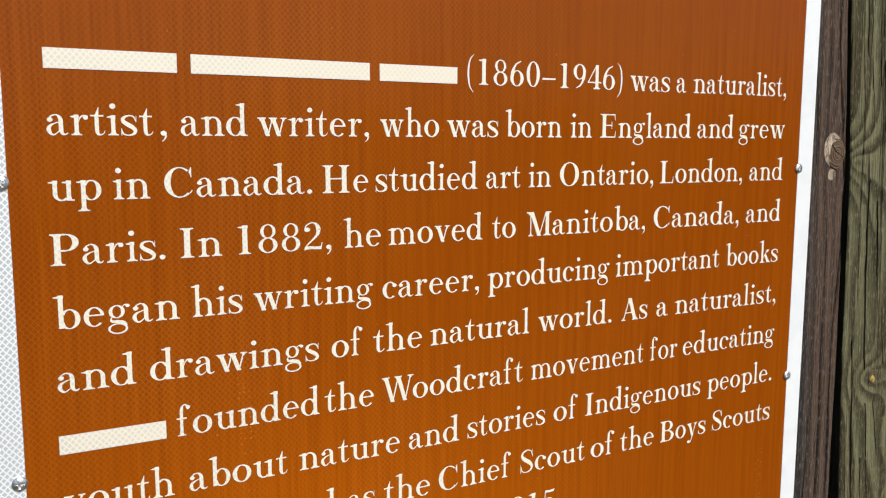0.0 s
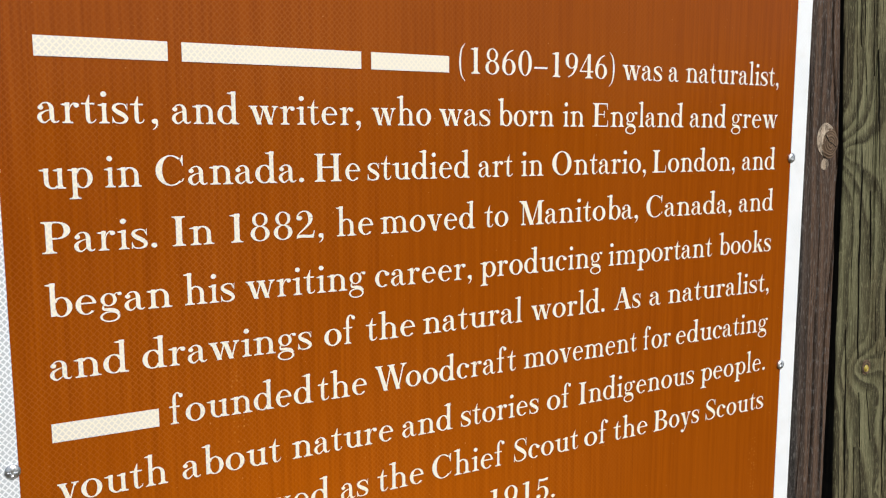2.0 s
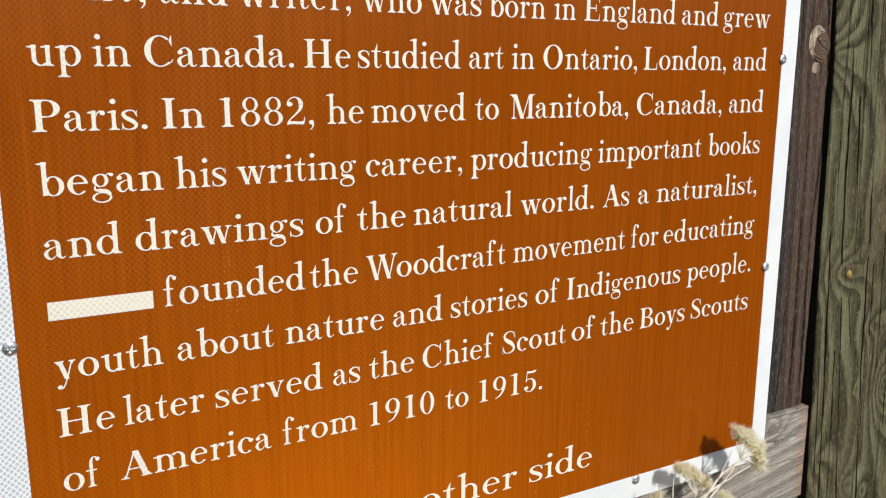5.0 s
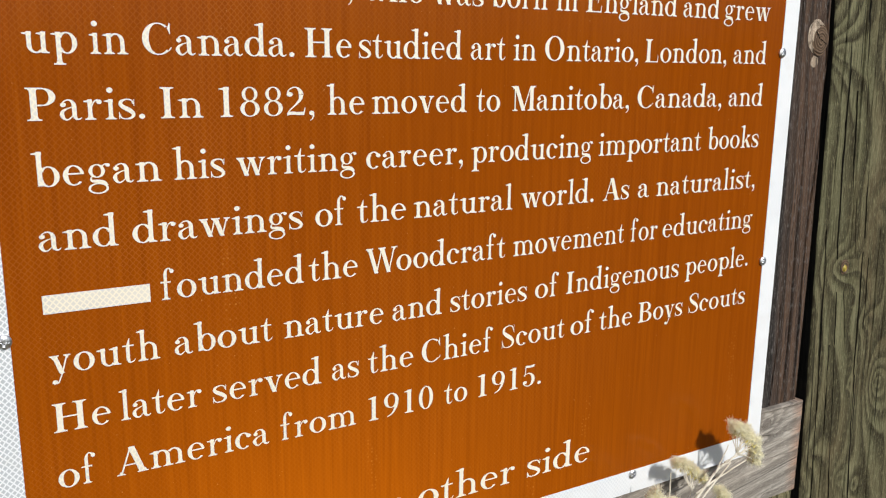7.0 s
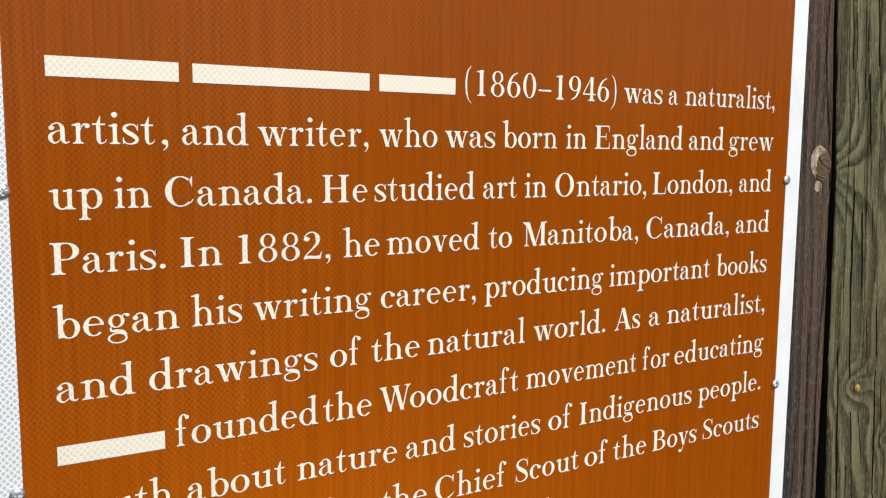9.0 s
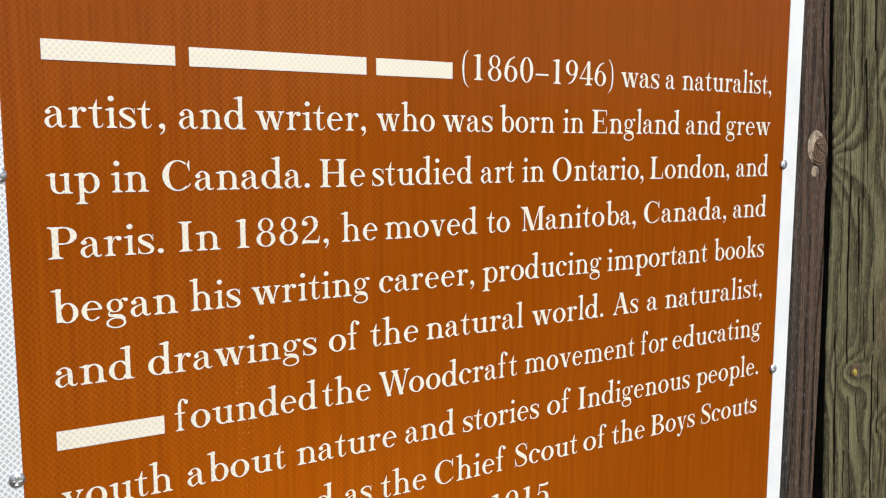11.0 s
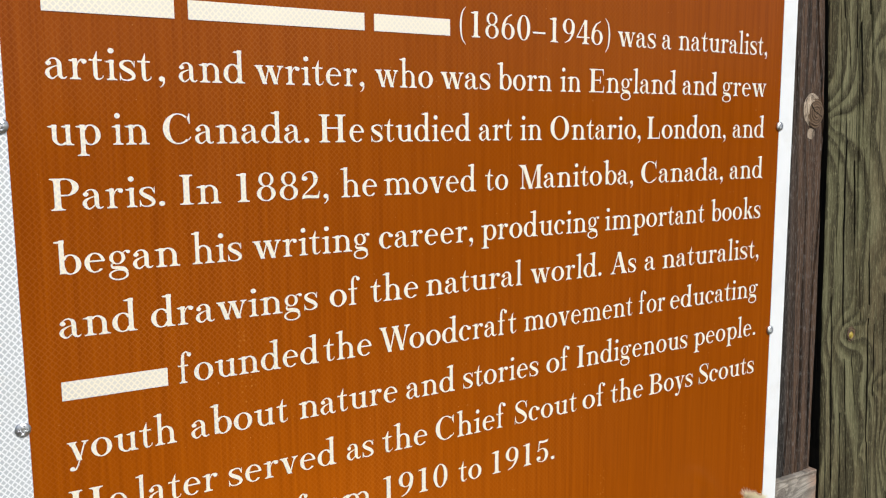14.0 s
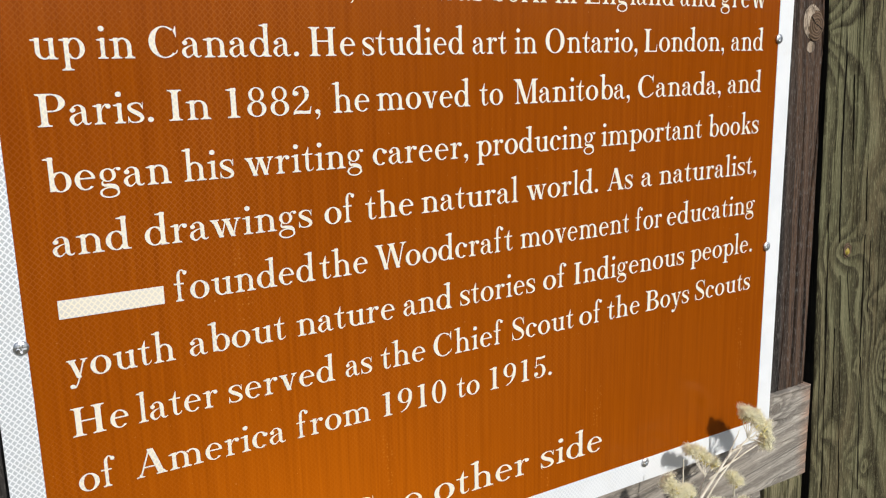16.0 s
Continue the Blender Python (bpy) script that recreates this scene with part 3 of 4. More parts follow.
def figure(ch):
    l = Letter()
    if ch == "0":
        l.arc(0.28, 0.5, 0.28, 0.512, 0, 360, 0.155, 0.155, 0.045)
    elif ch == "1":
        l.stem(0.12, 0, 1.0, 0.165).flag(0.12, 1.0, 0.165)
    elif ch == "2":
        l.arc(0.27, 0.72, 0.25, 0.29, 5, 165, 0.05, 0.16).ball(0.115, 0.74, 0.088)
        l.brush((0.44, 0.73, 0.155), (0.41, 0.56, 0.12), (0.28, 0.38, 0.07), (0.12, 0.20, 0.05), (0.04, 0.06, 0.05)).strip([(0.02, 0.0), (0.06, 0.15), (0.2, 0.155), (0.4, 0.13), (0.50, 0.15), (0.53, 0.27)], [(0.021, 0.0), (0.1, 0.01), (0.2, 0.02), (0.4, 0.0), (0.52, 0.0), (0.56, 0.27)])
    elif ch == "4":
        l.slant(0.03, 0.27, 0.40, 1.0, 0.055).bar(0.0, 0.62, 0.25, 0.25 + 0.055).stem(0.34, 0, 1.0, 0.16)
    elif ch == "5":
        l.slant(0.09, 0.50, 0.12, 0.98, 0.04).strip([(0.11, 1.0), (0.3, 0.975), (0.50, 1.01)], [(0.11, 0.87), (0.3, 0.85), (0.46, 0.87)]).arc(0.24, 0.315, 0.28, 0.325, -150, 140, 0.05, 0.165).ball(0.095, 0.20, 0.088)
    elif ch in "69":
        l.arc(0.285, 0.31, 0.275, 0.322, 0, 360, 0.15, 0.155, 0.045).brush((0.085, 0.33, 0.15), (0.12, 0.60, 0.13), (0.25, 0.86, 0.08), (0.44, 0.985, 0.04))
        if ch == "9":
            l.turned(0.56)
    elif ch == "8":
        l.arc(0.285, 0.755, 0.225, 0.255, 0, 360, 0.12, 0.11, 0.045).arc(0.285, 0.265, 0.275, 0.278, 0, 360, 0.14, 0.145, 0.045)
    return l


def stop_mark(ch):
    l = Letter()
    if ch in ".,":
        l.ball(0.09, 0.078, 0.088)
    if ch == ",":
        l.brush((0.13, 0.06, 0.09), (0.145, -0.03, 0.07), (0.10, -0.13, 0.045), (0.03, -0.19, 0.02))
    elif ch == "–":
        l.bar(0.0, 0.64, 0.300, 0.372)
    elif ch == "(":
        l.brush((0.29, 1.14, 0.02), (0.13, 0.90, 0.07), (0.07, 0.42, 0.105), (0.13, -0.06, 0.07), (0.29, -0.30, 0.02))
    elif ch == ")":
        l.brush((0.0, 1.14, 0.02), (0.16, 0.90, 0.07), (0.22, 0.42, 0.105), (0.16, -0.06, 0.07), (0.0, -0.30, 0.02))
    return l


# Widths of the letters, in thousandths of the type size.
WIDTHS = dict(a=440, b=520, c=420, d=520, e=460, f=345, g=470, h=540, i=262, k=520, l=262, m=800, n=540, o=490, p=530, r=385, s=375, t=315, u=540, v=480, w=700, y=470,
              A=700, B=650, C=680, E=660, H=800, I=380, L=600, M=800, O=770, P=600, S=500, W=940)
EM = 1.47


@functools.lru_cache(None)
def glyph(ch):
    """The outline of a letter, its strokes melted into one sheet of triangles begun at x = 0: points, faces and width."""
    l = figure(ch) if ch.isdigit() else small_letter(ch) if ch.islower() else capital(ch) if ch.isupper() else stop_mark(ch)
    points, quads = [], []
    for a, b in l.strips:
        base, n = len(points), len(a)
        points += [Vector(p) for p in (*a, *b)]
        for j in range(n - 1):
            quad = [base + j, base + j + 1, base + n + j + 1, base + n + j]
            c = [points[q] for q in quad]
            turn = sum(c[q - 3].y * c[q].x - c[q - 3].x * c[q].y for q in range(4))
            quads.append(quad if turn > 0 else quad[::-1])
    points, _, faces, _, _, origin = delaunay_2d_cdt(points, [], quads, 1, 1e-5, True)
    faces = [f for f, o in zip(faces, origin) if o]
    x0, x1 = min(p.x for p in points), max(p.x for p in points)
    return [(p.x - x0, p.y) for p in points], faces, x1 - x0


def word_mesh(text, x0, x1, z, tall):
    """A word of cut film between x0 and x1 on the line at z."""
    laid, pen, side = [], 0.0, 0.0
    for n, ch in enumerate(text):
        points, tris, wide = glyph(ch)
        room = WIDTHS.get(ch, 500 if ch.isdigit() else 0) / 1000 * EM
        side = 0.03 if room else 0.06
        fit = min((room - 2 * side) / wide, 1.15) if room else 1.0
        side = (room - wide * fit) / 2 if room else side
        at = pen + (side if n else 0)
        laid.append((at, fit, points, tris))
        pen = at + wide * fit + side - (0.12 if ch in "W" and n < len(text) - 1 else 0)
    k = (x1 - x0) / (pen - side)
    verts, faces = [], []
    for at, fit, points, tris in laid:
        faces += [[len(verts) + i for i in f] for f in tris]
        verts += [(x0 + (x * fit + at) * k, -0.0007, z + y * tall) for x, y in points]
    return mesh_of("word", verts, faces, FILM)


def bar_mesh(x0, x1, z, tall):
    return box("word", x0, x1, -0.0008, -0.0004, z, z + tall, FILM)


# ---- the sign ----
LEFT, RIGHT, BOTTOM, TOP = -0.0175, 0.7365, 1.083, 1.845
INNER_LEFT, INNER_RIGHT, INNER_BOTTOM, INNER_TOP = 0.0035, 0.7155, 1.1075, 1.8205

ground = new("ground", mesh_of("ground", [(-900, -900, 0), (900, -900, 0), (900, 900, 0), (-900, 900, 0)], [(0, 1, 2, 3)], EARTH))
tagged(ground, "dry sandy ground with sparse tan grass around the sign", "ground", kind="structure")

rows = []
for k in range(73):
    a = 2 * math.pi * k / 72
    high = 20 + 7 * math.sin(3 * a + 1) + 5 * math.sin(7 * a) + 3 * math.sin(17 * a + 2)
    rows += [(380 * math.sin(a), 380 * math.cos(a), -1), (400 * math.sin(a), 400 * math.cos(a), high), (560 * math.sin(a), 560 * math.cos(a), high * 0.6), (620 * math.sin(a), 620 * math.cos(a), -1)]
hills = new("distant_hills", mesh_of("distant_hills", rows, [(4 * k + j, 4 * k + j + 1, 4 * k + j + 5, 4 * k + j + 4) for k in range(72) for j in range(3)], SCRUB))
tagged(hills, "low dark wooded hills far around the site", "hills", kind="structure")

sign = thing("information_sign", "brown reflective information sign with white serif lettering and border", "sign", place=(0.36, 0.005, BOTTOM))
OFF = -Vector(sign.location)


def on_sign(name, me, label=""):
    me.transform(Matrix.Translation(OFF))
    return part(name, me, sign, label)


on_sign("backing_plate", box("backing_plate", LEFT, RIGHT, 0.0003, 0.0042, BOTTOM, TOP, ALUMINIUM, 0.0006), "thin aluminium backing plate")
on_sign("panel", box("panel", LEFT + 0.0005, RIGHT - 0.0005, -0.0001, 0.0003, BOTTOM + 0.0005, TOP - 0.0005, BROWN), "glossy brown reflective sheeting")
o, i = (LEFT, RIGHT, BOTTOM, TOP), (INNER_LEFT, INNER_RIGHT, INNER_BOTTOM, INNER_TOP)
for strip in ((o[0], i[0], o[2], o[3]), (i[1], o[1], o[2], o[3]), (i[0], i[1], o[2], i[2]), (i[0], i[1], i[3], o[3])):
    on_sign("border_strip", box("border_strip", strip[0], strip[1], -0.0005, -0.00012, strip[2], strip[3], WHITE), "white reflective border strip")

# Words with where they begin and end on their line; None: a plain bar.
LINES = [
    [(None, 0.027, 0.107), (None, 0.116, 0.245), (None, 0.253, 0.319), ("(1860–1946)", 0.328, 0.484), ("was", 0.493, 0.539), ("a", 0.547, 0.559), ("naturalist,", 0.568, 0.692)],
    [("artist", 0.027, 0.0905), (",", 0.0950, 0.0990), ("and", 0.108, 0.153), ("writer,", 0.16, 0.244), ("who", 0.253, 0.303), ("was", 0.31, 0.357), ("born", 0.364, 0.42), ("in", 0.429, 0.452), ("England", 0.461, 0.567), ("and", 0.575, 0.622), ("grew", 0.629, 0.693)],
    [("up", 0.026, 0.057), ("in", 0.064, 0.087), ("Canada.", 0.096, 0.199), ("He", 0.207, 0.243), ("studied", 0.249, 0.338), ("art", 0.346, 0.379), ("in", 0.387, 0.41), ("Ontario,", 0.419, 0.523), ("London,", 0.531, 0.636), ("and", 0.646, 0.693)],
    [("Paris.", 0.025, 0.095), ("In", 0.105, 0.133), ("1882,", 0.144, 0.213), ("he", 0.223, 0.253), ("moved", 0.259, 0.343), ("to", 0.352, 0.375), ("Manitoba,", 0.386, 0.515), ("Canada,", 0.525, 0.634), ("and", 0.644, 0.693)],
    [("began", 0.025, 0.103), ("his", 0.111, 0.146), ("writing", 0.154, 0.246), ("career,", 0.254, 0.34), ("producing", 0.348, 0.475), ("important", 0.482, 0.61), ("books", 0.619, 0.692)],
    [("and", 0.025, 0.073), ("drawings", 0.082, 0.202), ("of", 0.212, 0.237), ("the", 0.246, 0.288), ("natural", 0.295, 0.39), ("world.", 0.399, 0.479), ("As", 0.49, 0.521), ("a", 0.532, 0.546), ("naturalist,", 0.555, 0.692)],
    [(None, 0.024, 0.091), ("founded", 0.098, 0.202), ("the", 0.206, 0.246), ("Woodcraft", 0.253, 0.384), ("movement", 0.392, 0.518), ("for", 0.526, 0.56), ("educating", 0.567, 0.693)],
    [("youth", 0.025, 0.095), ("about", 0.105, 0.176), ("nature", 0.185, 0.268), ("and", 0.276, 0.322), ("stories", 0.33, 0.408), ("of", 0.417, 0.443), ("Indigenous", 0.452, 0.592), ("people.", 0.601, 0.692)],
    [("He", 0.024, 0.06), ("later", 0.066, 0.122), ("served", 0.13, 0.214), ("as", 0.223, 0.246), ("the", 0.254, 0.295), ("Chief", 0.303, 0.373), ("Scout", 0.383, 0.452), ("of", 0.459, 0.486), ("the", 0.493, 0.534), ("Boys", 0.542, 0.601), ("Scouts", 0.61, 0.692)],
    [("of", 0.024, 0.048), ("America", 0.061, 0.171), ("from", 0.18, 0.243), ("1910", 0.254, 0.314), ("to", 0.325, 0.348), ("1915.", 0.359, 0.427)],
    [("See", 0.222, 0.288), ("other", 0.3, 0.401), ("side", 0.415, 0.489)],
]
BASES = [1.5912, 1.5503, 1.5093, 1.4684, 1.4272, 1.3860, 1.3448, 1.3036, 1.2630, 1.2226, 1.1325]
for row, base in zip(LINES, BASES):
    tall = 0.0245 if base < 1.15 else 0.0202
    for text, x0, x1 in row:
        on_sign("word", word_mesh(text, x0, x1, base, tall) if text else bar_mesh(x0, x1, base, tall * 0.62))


def screw_mesh(turn):
    """A pan-head screw of 9.4 mm with a cross recess, looking to -y."""
    n, radii = 40, [0, 0.12, 0.22, 0.32, 0.42, 0.5, 0.58, 0.66, 0.76, 0.86, 0.94, 0.985, 1.0, 1.0]
    verts, faces, r, tall = [], [], 0.0047, 0.0028
    for j, q in enumerate(radii):
        for a in range(n):
            t = a * 2 * math.pi / n
            x, z = q * math.cos(t), q * math.sin(t)
            p, s = x * math.cos(turn) + z * math.sin(turn), -x * math.sin(turn) + z * math.cos(turn)
            y = tall * math.sqrt(max(0.0, 1 - 0.80 * q * q)) if j < len(radii) - 1 else 0.0
            if (abs(p) < 0.15 or abs(s) < 0.15) and q < 0.6:
                y -= 0.0014
            verts.append((x * r, -y, z * r))
    for j in range(len(radii) - 1):
        faces += [(j * n + a, j * n + (a + 1) % n, (j + 1) * n + (a + 1) % n, (j + 1) * n + a) for a in range(n)]
    return mesh_of("screw", verts, [f[::-1] for f in faces], STEEL)


SCREWS = [(0.0, 1.5215), (0.0, 1.3305), (0.716, 1.5205), (0.715, 1.3060), (0.547, 1.1035), (0.16, 1.0955), (0.0, 1.712), (0.716, 1.735)]
for k, (x, z) in enumerate(SCREWS):
    me = screw_mesh(0.4 + 1.1 * k)
    me.transform(Matrix.Translation((x, -0.0005, z)))
    on_sign("screw", me, "galvanised pan-head screw with cross recess")

# ---- the timber round it ----
VIEW = (0.92, 1.76)
right_board = new("frame_board", plank("frame_board", 1.03, 1.98, lambda z: (0.70, float(np.interp(z, (1.12, 1.30, 1.41, 1.515, 1.58, 1.69, 1.98), (0.8120, 0.8115, 0.8095, 0.8070, 0.8030, 0.7970, 0.785)))), 0.012, 0.036, DARK_WOOD, fine=(1.08, 1.76), seed=4, checks=7, relief=0.00035, edge=0.0015))
tagged(right_board, "dark brown weathered upright board beside the sign panel", "board", "upright boards of the frame")
left_board = new("frame_board", plank("frame_board", 0.62, 1.98, lambda z: (-0.088, 0.02), 0.012, 0.036, DARK_WOOD, fine=(1.08, 1.4), seed=14, checks=6, step=0.002))
tagged(left_board, "dark brown weathered upright board beside the sign panel", "board", "upright boards of the frame")
rail = new("frame_rail", plank("frame_rail", -0.10, 0.8165, lambda x: (1.015 - 0.001 * x, 1.1275), 0.0046, 0.0435, GREY_WOOD, along="x", fine=(0.45, 0.8165), seed=6, checks=9, relief=0.00022, edge=0.0012, dips=[(1.108, 0.757, 0.006, 0.002)]))
tagged(rail, "silvery grey weathered bottom rail under the sign panel", "rail")
lower = new("frame_rail", plank("frame_rail", -0.10, 0.742, lambda x: (0.905, 1.0105), 0.0066, 0.0415, GREY_WOOD, along="x", fine=(0.55, 0.742), seed=8, checks=6, step=0.002, relief=0.0002))
tagged(lower, "grey weathered lower rail below the bottom rail", "rail")
block = new("support_block", plank("support_block", 0.0, 1.0125, lambda z: (0.746, 0.8185 + (1.0 - z) * 0.02), 0.0085, 0.05, BLOCK_WOOD, fine=(0.93, 1.0125), seed=9, checks=5, step=0.0015))
tagged(block, "olive brown treated wood block supporting the bottom rail", "block")


def post(name, left, wide, seed, fine):
    # The dark side faces have the gap's deep shade put into their colour.
    me = plank("timber", 0.0, 2.15, lambda z: (left(z), left(z) + wide), 0.012, 0.17, POST_WOOD, fine=fine, seed=seed, checks=14, relief=0.0005, edge=0.0018, wide_checks=0.9, side=SHADE_AND_CRACK, step=0.0009 if fine[1] - fine[0] > 0.5 else 0.004)
    ob = thing("post", "thick green-brown weathered treated timber post with drying cracks", "post", "posts of the sign", place=(left(0), 0.012, 0))
    me.transform(Matrix.Translation(-Vector(ob.location)))
    part("timber", me, ob)
    return ob


right_post = post("post", lambda z: float(np.interp(z, (0, 1.0, 1.145, 1.25, 1.32, 1.44, 1.515, 1.58, 1.69, 2.15), (0.885, 0.838, 0.832, 0.826, 0.821, 0.8175, 0.8155, 0.811, 0.803, 0.775))), 0.19, 11, VIEW)
left_post = post("post", lambda z: -0.295, 0.19, 12, (1.2, 1.3))


def knot_mesh(wide, tall, rise, material, seed, hollow=0.0):
    """A knot, centred on the origin and looking to -y: an uneven dome with ring relief."""
    n, m = 36, 14
    verts, faces = [(0, -rise + hollow, 0)], []
    for j in range(1, m + 1):
        q = j / m
        for a in range(n):
            t = a * 2 * math.pi / n
            wob = 1 + 0.10 * noise.noise((math.cos(t) * 1.5 + seed, math.sin(t) * 1.5, seed))
            y = -rise * (1 - q**3) + hollow * max(0, 1 - q * 1.4) + 0.0004 * math.sin(q * 22)
            verts.append((q * wide * wob * math.cos(t), y, q * tall * wob * math.sin(t)))
    faces += [(0, 1 + (a + 1) % n, 1 + a) for a in range(n)]
    for j in range(m - 1):
        b = 1 + j * n
        faces += [(b + a, b + (a + 1) % n, b + n + (a + 1) % n, b + n + a) for a in range(n)]
    return mesh_of("knot", verts, faces, material, True)


def lay(name, me, x, y, z, parent, label):
    ob = part(name, me, parent, label)
    ob.location = Vector((x, y, z)) - Vector(parent.location)
    return ob


lay("knot_rim", knot_mesh(0.0140, 0.0178, 0.0016, KNOT_RIM, 3.0), 0.7842, 0.0118, 1.5388, right_board, "pale bleached ring round the knot")
lay("knot", knot_mesh(0.0132, 0.0155, 0.0014, KNOT, 5.0), 0.7892, 0.0106, 1.5345, right_board, "cracked brown knot with growth rings")
lay("knot", knot_mesh(0.0075, 0.0095, 0.0012, KNOT, 7.0, 0.0016), 0.8765, 0.0116, 1.279, right_post, "small brown knot")
for x, z, turn in ((0.7835, 1.5395, 40), (0.7930, 1.5335, 62)):
    crack = lay("crack", box("crack", -0.0003, 0.0003, -0.0004, 0.0004, -0.0052, 0.0052, SHADE_AND_CRACK, 0.0001), x, 0.0091, z, right_board, "dark drying crack across the knot")
    crack.rotation_euler = (0, radians(-turn), 0)
lay("knot_lump", knot_mesh(0.0062, 0.0066, 0.0009, KNOT_RIM, 13.0), 0.7845, 0.0120, 1.5125, right_board, "pale splintered lump below the knot")
lay("resin_bead", knot_mesh(0.0036, 0.0042, 0.0016, RESIN, 9.0), 0.8752, 0.0108, 1.2775, right_post, "yellow resin bead in the knot")

lay("knot", knot_mesh(0.0085, 0.0085, 0.0012, RAIL_KNOT, 17.0), 0.7550, 0.0058, 1.1110, rail, "dark grey knot in the weathered rail")


def crack_mesh(low, high, wide, lean, seed):
    """A drying crack along the post: a thin dark wedge that wanders with the grain and tapers to both ends."""
    verts, faces, n = [], [], int((high - low) / 0.003)
    for k in range(n + 1):
        t = k / n
        z = low + (high - low) * t
        x = 0.0016 * noise.noise((seed, z * 22.0, 0.5)) + 0.0007 * noise.noise((seed, z * 110.0, 4.5)) + lean * (z - low)
        w = wide * (math.sin(math.pi * t) ** 0.5 * (0.7 + 0.9 * noise.noise((seed, z * 70.0, 9.5))) + 0.12)
        verts += [(x - w, 0.0016, z - low), (x, 0.0, z - low), (x + w, 0.0016, z - low)]
    for k in range(n):
        q = 3 * k
        faces += [(q, q + 1, q + 4, q + 3), (q + 1, q + 2, q + 5, q + 4), (q + 2, q, q + 3, q + 5)]
    faces += [(0, 2, 1), (3 * n, 3 * n + 1, 3 * n + 2)]
    return mesh_of("crack", verts, faces, SHADE_AND_CRACK)


# Each crack: where it begins and ends, from its foot, and its half width in millimetres.
for x, low, top, high, wide in ((0.834, 1.637, 0.823, 1.74, 0.6), (0.859, 1.607, 0.844, 1.74, 0.8), (0.879, 1.645, 0.869, 1.74, 1.1), (0.879, 1.491, 0.864, 1.636, 1.1), (0.849, 1.561, 0.834, 1.70, 0.45), (0.850, 1.444, 0.849, 1.505, 0.6),
                                (0.860, 1.290, 0.849, 1.450, 1.0), (0.891, 1.416, 0.882, 1.495, 0.7), (0.877, 1.355, 0.865, 1.482, 0.5), (0.909, 1.310, 0.901, 1.390, 1.1), (0.853, 1.105, 0.835, 1.327, 1.0), (0.893, 1.293, 0.884, 1.360, 0.7),
                                (0.892, 1.190, 0.878, 1.254, 0.8), (0.873, 1.184, 0.866, 1.250, 0.7), (0.919, 1.138, 0.908, 1.294, 0.7), (0.926, 1.195, 0.921, 1.285, 0.6), (0.862, 0.955, 0.852, 1.110, 0.7), (0.898, 0.950, 0.874, 1.180, 0.8),
                                (0.937, 0.955, 0.919, 1.138, 1.1), (0.871, 1.082, 0.863, 1.185, 0.6)):
    lay("crack", crack_mesh(low, high, wide / 1500, (top - x) / (high - low), 40.0 * x + low), x, 0.0108, low, right_post, "dark drying crack along the grain")


# ---- the dry bush in front of the panel ----
def tube(points, radii, material, name="branch", n=7):
    verts, faces = [], []
    pts = [Vector(p) for p in points]
    for k, (p, r) in enumerate(zip(pts, radii)):
        way = (pts[min(k + 1, len(pts) - 1)] - pts[max(k - 1, 0)]).normalized()
        side = way.cross((0.3, 1, 0.2)).normalized()
        up = side.cross(way)
        verts += [p + (side * math.cos(a * 2 * math.pi / n) + up * math.sin(a * 2 * math.pi / n)) * r for a in range(n)]
    for k in range(len(pts) - 1):
        faces += [(k * n + a, k * n + (a + 1) % n, (k + 1) * n + (a + 1) % n, (k + 1) * n + a) for a in range(n)]
    faces += [tuple(range(n))[::-1], tuple(range((len(pts) - 1) * n, len(pts) * n))]
    return mesh_of(name, [tuple(v) for v in verts], faces, material, True)


def bend(a, b, sag, rng, steps=9, wander=0.003):
    """Points from a to b along an arc that bows by sag, with small kinks."""
    a, b = Vector(a), Vector(b)
    out = []
    for k in range(steps + 1):
        t = k / steps
        p = a.lerp(b, t) + Vector(sag) * (4 * t * (1 - t))
        if 0 < k < steps:
            p += Vector(rng.uniform(-wander, wander, 3))
        out.append(p)
    return out


def tuft_faces(verts, faces, centre, way, length, hairs, rng, spread):
    """Fine bristles that open from centre round way."""
    way, centre = Vector(way).normalized(), Vector(centre)
    for _ in range(hairs):
        d = (way + Vector(rng.normal(0, spread, 3))).normalized()
        side = d.cross(Vector(rng.normal(0, 1, 3))).normalized() * rng.uniform(0.00009, 0.00018)
        far = length * rng.uniform(0.55, 1.1)
        k = len(verts)
        mid = centre + d * far * 0.6
        verts += [tuple(centre), tuple(mid + side), tuple(mid - side), tuple(centre + d * far)]
        faces += [(k, k + 1, k + 2), (k + 2, k + 1, k + 3)]


def puff(verts, faces, centre, r, rng):
    """The dense middle of a tuft: a small uneven ball."""
    k, rows, n = len(verts), 5, 8
    for j in range(rows + 1):
        a = math.pi * j / rows
        for i in range(n):
            b = 2 * math.pi * i / n
            w = r * rng.uniform(0.8, 1.25)
            verts.append(tuple(centre + Vector((math.sin(a) * math.cos(b), math.sin(a) * math.sin(b), math.cos(a))) * w))
    for j in range(rows):
        faces += [(k + j * n + i, k + (j + 1) * n + i, k + (j + 1) * n + (i + 1) % n, k + j * n + (i + 1) % n) for i in range(n)]


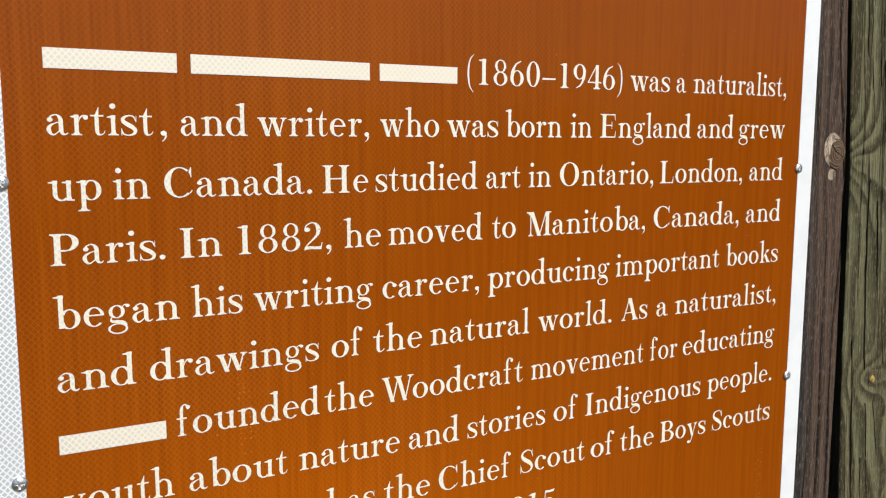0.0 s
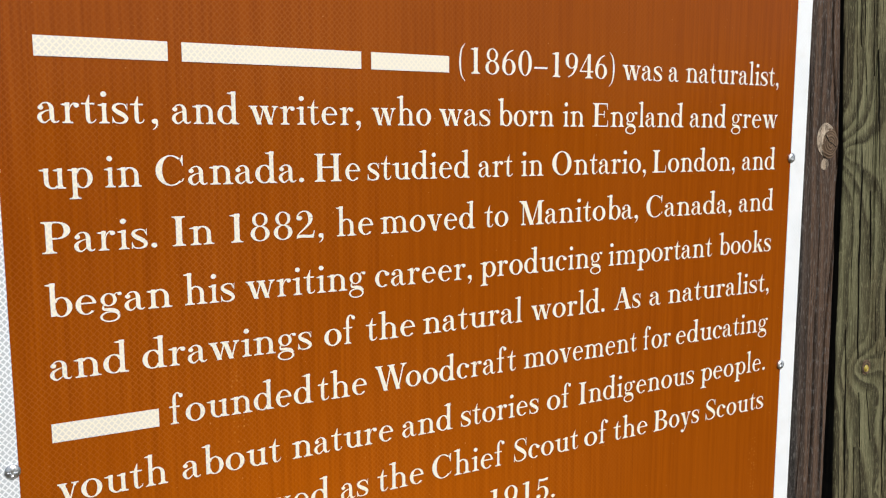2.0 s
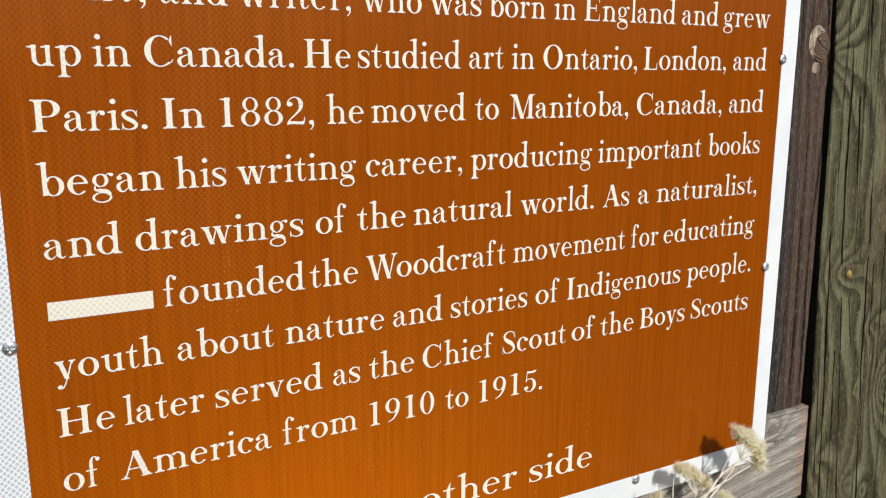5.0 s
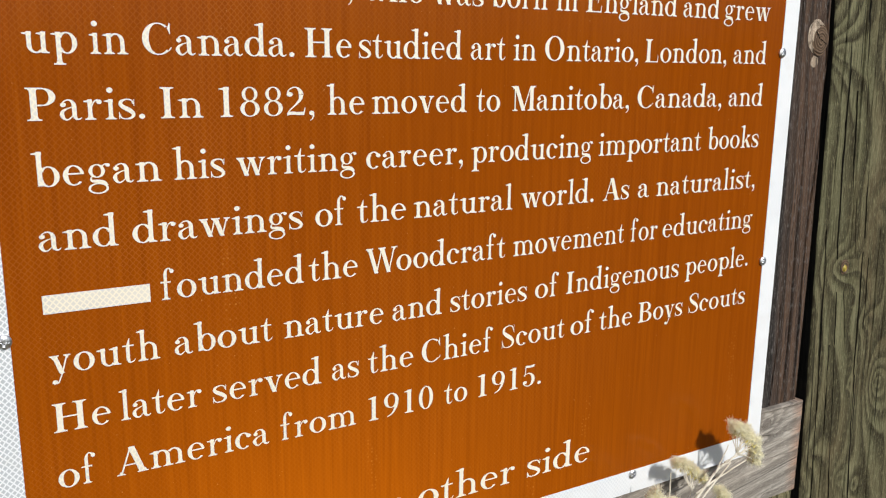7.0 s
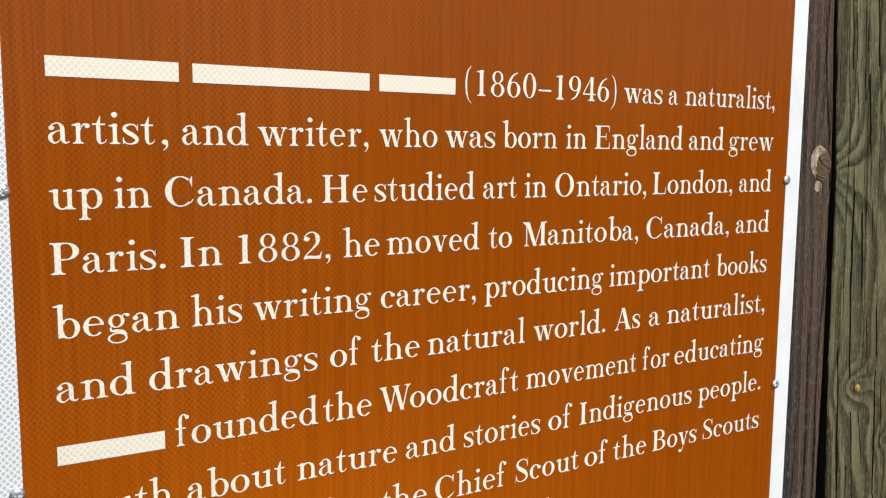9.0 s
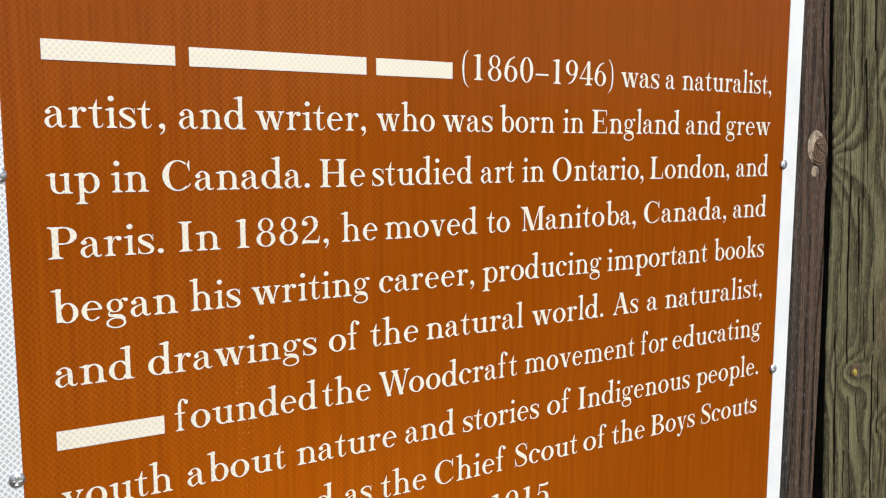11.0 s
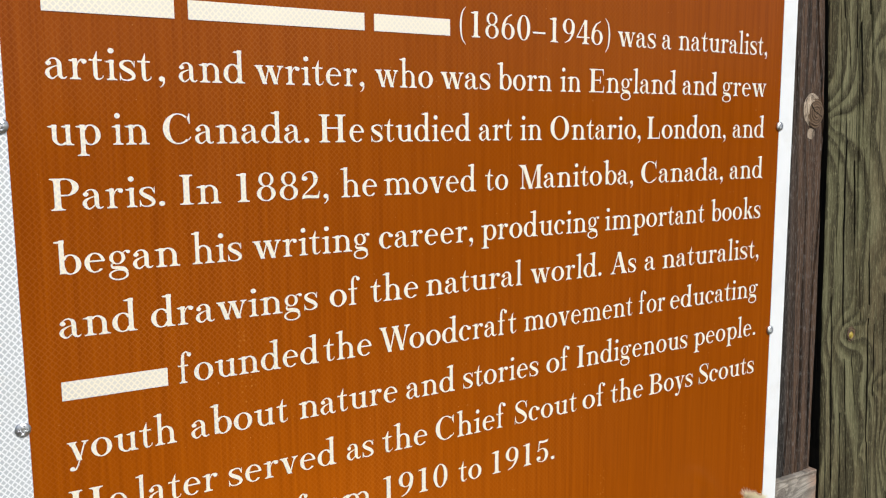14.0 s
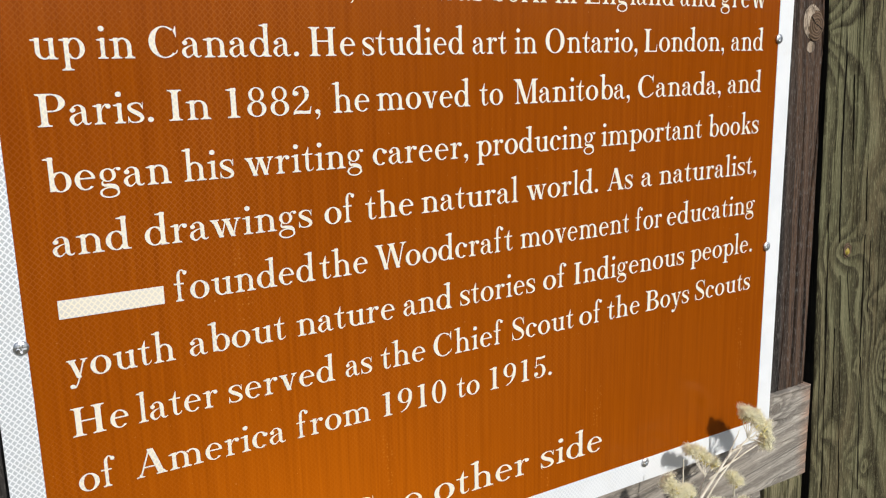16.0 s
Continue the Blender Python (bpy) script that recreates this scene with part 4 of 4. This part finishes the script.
def flower_head(bush, spots, size, florets, seed, foot):
    """A head of seed fluff spread round some spots, on thin stalks that meet at foot. Its bracts are a part of their own below it."""
    rng = np.random.RandomState(seed)
    verts, faces, bv, bf, stalks = [], [], [], [], []
    for k in range(florets):
        c = Vector(spots[k % len(spots)]) + Vector(rng.normal(0, 1, 3)).normalized() * size * rng.uniform(0.1, 0.55)
        way = (c - Vector(foot)).normalized() + Vector(rng.normal(0, 0.4, 3))
        tuft_faces(verts, faces, c, way, 0.0092, 130, rng, 0.6)
        puff(verts, faces, c + way.normalized() * 0.002, 0.0021, rng)
        for _ in range(2):
            d = (way.normalized() + Vector(rng.normal(0, 0.28, 3))).normalized()
            a = c - way.normalized() * 0.004
            w = d.cross(Vector(rng.normal(0, 1, 3))).normalized() * 0.0007
            n = len(bv)
            bv += [tuple(a - w), tuple(a + w), tuple(a + d * 0.0075)]
            bf.append((n, n + 1, n + 2))
        if k % 9 == 0:
            stalks.append(c)
    head = part("flower_head", mesh_of("flower_head", verts, faces, FLUFF), bush, "pale yellow dried seed fluff")
    part("bracts", mesh_of("bracts", bv, bf, BRACT), head, "small pointed yellow bracts")
    for c in stalks:
        pts = bend(foot, c, rng.normal(0, 0.0008, 3), rng, 4, 0.0008)
        part("stalk", tube(pts, np.linspace(0.0006, 0.00035, len(pts)), STEM, "stalk", 5), head)


def rabbitbrush():
    root = Vector((0.56, -0.17, 0.0))
    bush = thing("dry_shrub", "dried pale yellow seed-headed shrub in front of the sign corner", "shrub")
    rng = np.random.RandomState(3)
    fork = Vector((0.560, -0.052, 1.064))
    main = bend(root, fork, (0.01, 0.02, 0), rng, 12, 0.004)
    part("branch", tube(main, np.linspace(0.006, 0.0022, len(main)), STEM), bush)
    split = Vector((0.622, -0.046, 1.1125))
    # Each head: the spots it is spread round, its size, its florets, a seed, where its stalks meet and where its branch leaves.
    heads = [
        ([(0.650, -0.040, 1.145), (0.656, -0.040, 1.141), (0.662, -0.040, 1.137), (0.668, -0.040, 1.131), (0.673, -0.041, 1.124), (0.676, -0.041, 1.117), (0.677, -0.042, 1.109)], 0.0135, 104, 21, (0.646, -0.045, 1.121), split),
        ([(0.581, -0.028, 1.1185), (0.589, -0.028, 1.114), (0.598, -0.028, 1.108), (0.607, -0.028, 1.101), (0.615, -0.029, 1.094)], 0.0075, 58, 22, (0.598, -0.034, 1.088), fork),
        ([(0.530, -0.050, 1.106), (0.534, -0.050, 1.099), (0.542, -0.049, 1.093), (0.550, -0.049, 1.089), (0.559, -0.048, 1.087)], 0.011, 80, 23, (0.548, -0.054, 1.070), fork),
        ([(0.626, -0.046, 1.082), (0.632, -0.045, 1.074)], 0.0085, 26, 24, (0.622, -0.050, 1.063), fork),
        ([(0.638, -0.050, 1.052), (0.630, -0.052, 1.046)], 0.010, 18, 25, (0.620, -0.056, 1.032), main[-2]),
        ([(0.590, -0.052, 1.066), (0.602, -0.052, 1.062)], 0.008, 12, 26, (0.590, -0.056, 1.046), main[-2]),
    ]
    stems = [(fork, split, 0.0017, 0.0012), (fork + Vector((0.004, -0.003, -0.002)), Vector((0.640, -0.044, 1.112)), 0.0012, 0.0007), (Vector((0.588, -0.048, 1.093)), Vector((0.664, -0.043, 1.108)), 0.0012, 0.0006),
             (Vector((0.614, -0.047, 1.108)), Vector((0.634, -0.044, 1.133)), 0.0009, 0.0004), (Vector((0.630, -0.045, 1.115)), Vector((0.660, -0.044, 1.119)), 0.0010, 0.0005), (Vector((0.548, -0.050, 1.076)), Vector((0.552, -0.047, 1.124)), 0.0011, 0.0005)]
    for a, b, r0, r1 in stems:
        pts = bend(a, b, rng.normal(0, 0.0012, 3), rng, 8, 0.0004)
        part("branch", tube(pts, np.linspace(r0, r1, len(pts)), STEM), bush)
    for spots, size, florets, seed, foot, start in heads:
        pts = bend(start, foot, (0.0, -0.001, -0.001), rng, 7, 0.0004)
        part("branch", tube(pts, np.linspace(0.0012, 0.0008, len(pts)), STEM), bush)
        flower_head(bush, spots, size, florets, seed, foot)
    for k in range(14):
        a = fork + Vector((rng.uniform(-0.01, 0.03), rng.uniform(-0.006, 0.004), rng.uniform(-0.03, 0.0)))
        tip = a + Vector((rng.uniform(-0.03, 0.035), rng.uniform(-0.012, 0.006), rng.uniform(0.008, 0.026)))
        pts = bend(a, tip, rng.normal(0, 0.002, 3), rng, 6, 0.0008)
        part("sprig", tube(pts, np.linspace(0.0008, 0.0003, len(pts)), STEM, "sprig", 5), bush)
    for k in range(9):
        a = main[4 + k % 8]
        tip = a + Vector((rng.uniform(-0.09, 0.06), rng.uniform(-0.10, 0.02), rng.uniform(0.04, 0.14)))
        if tip.z < 1.02:
            pts = bend(a, tip, (0, -0.01, 0.01), rng, 6, 0.003)
            part("branch", tube(pts, np.linspace(0.0016, 0.0005, len(pts)), STEM), bush)
    return bush


rabbitbrush()
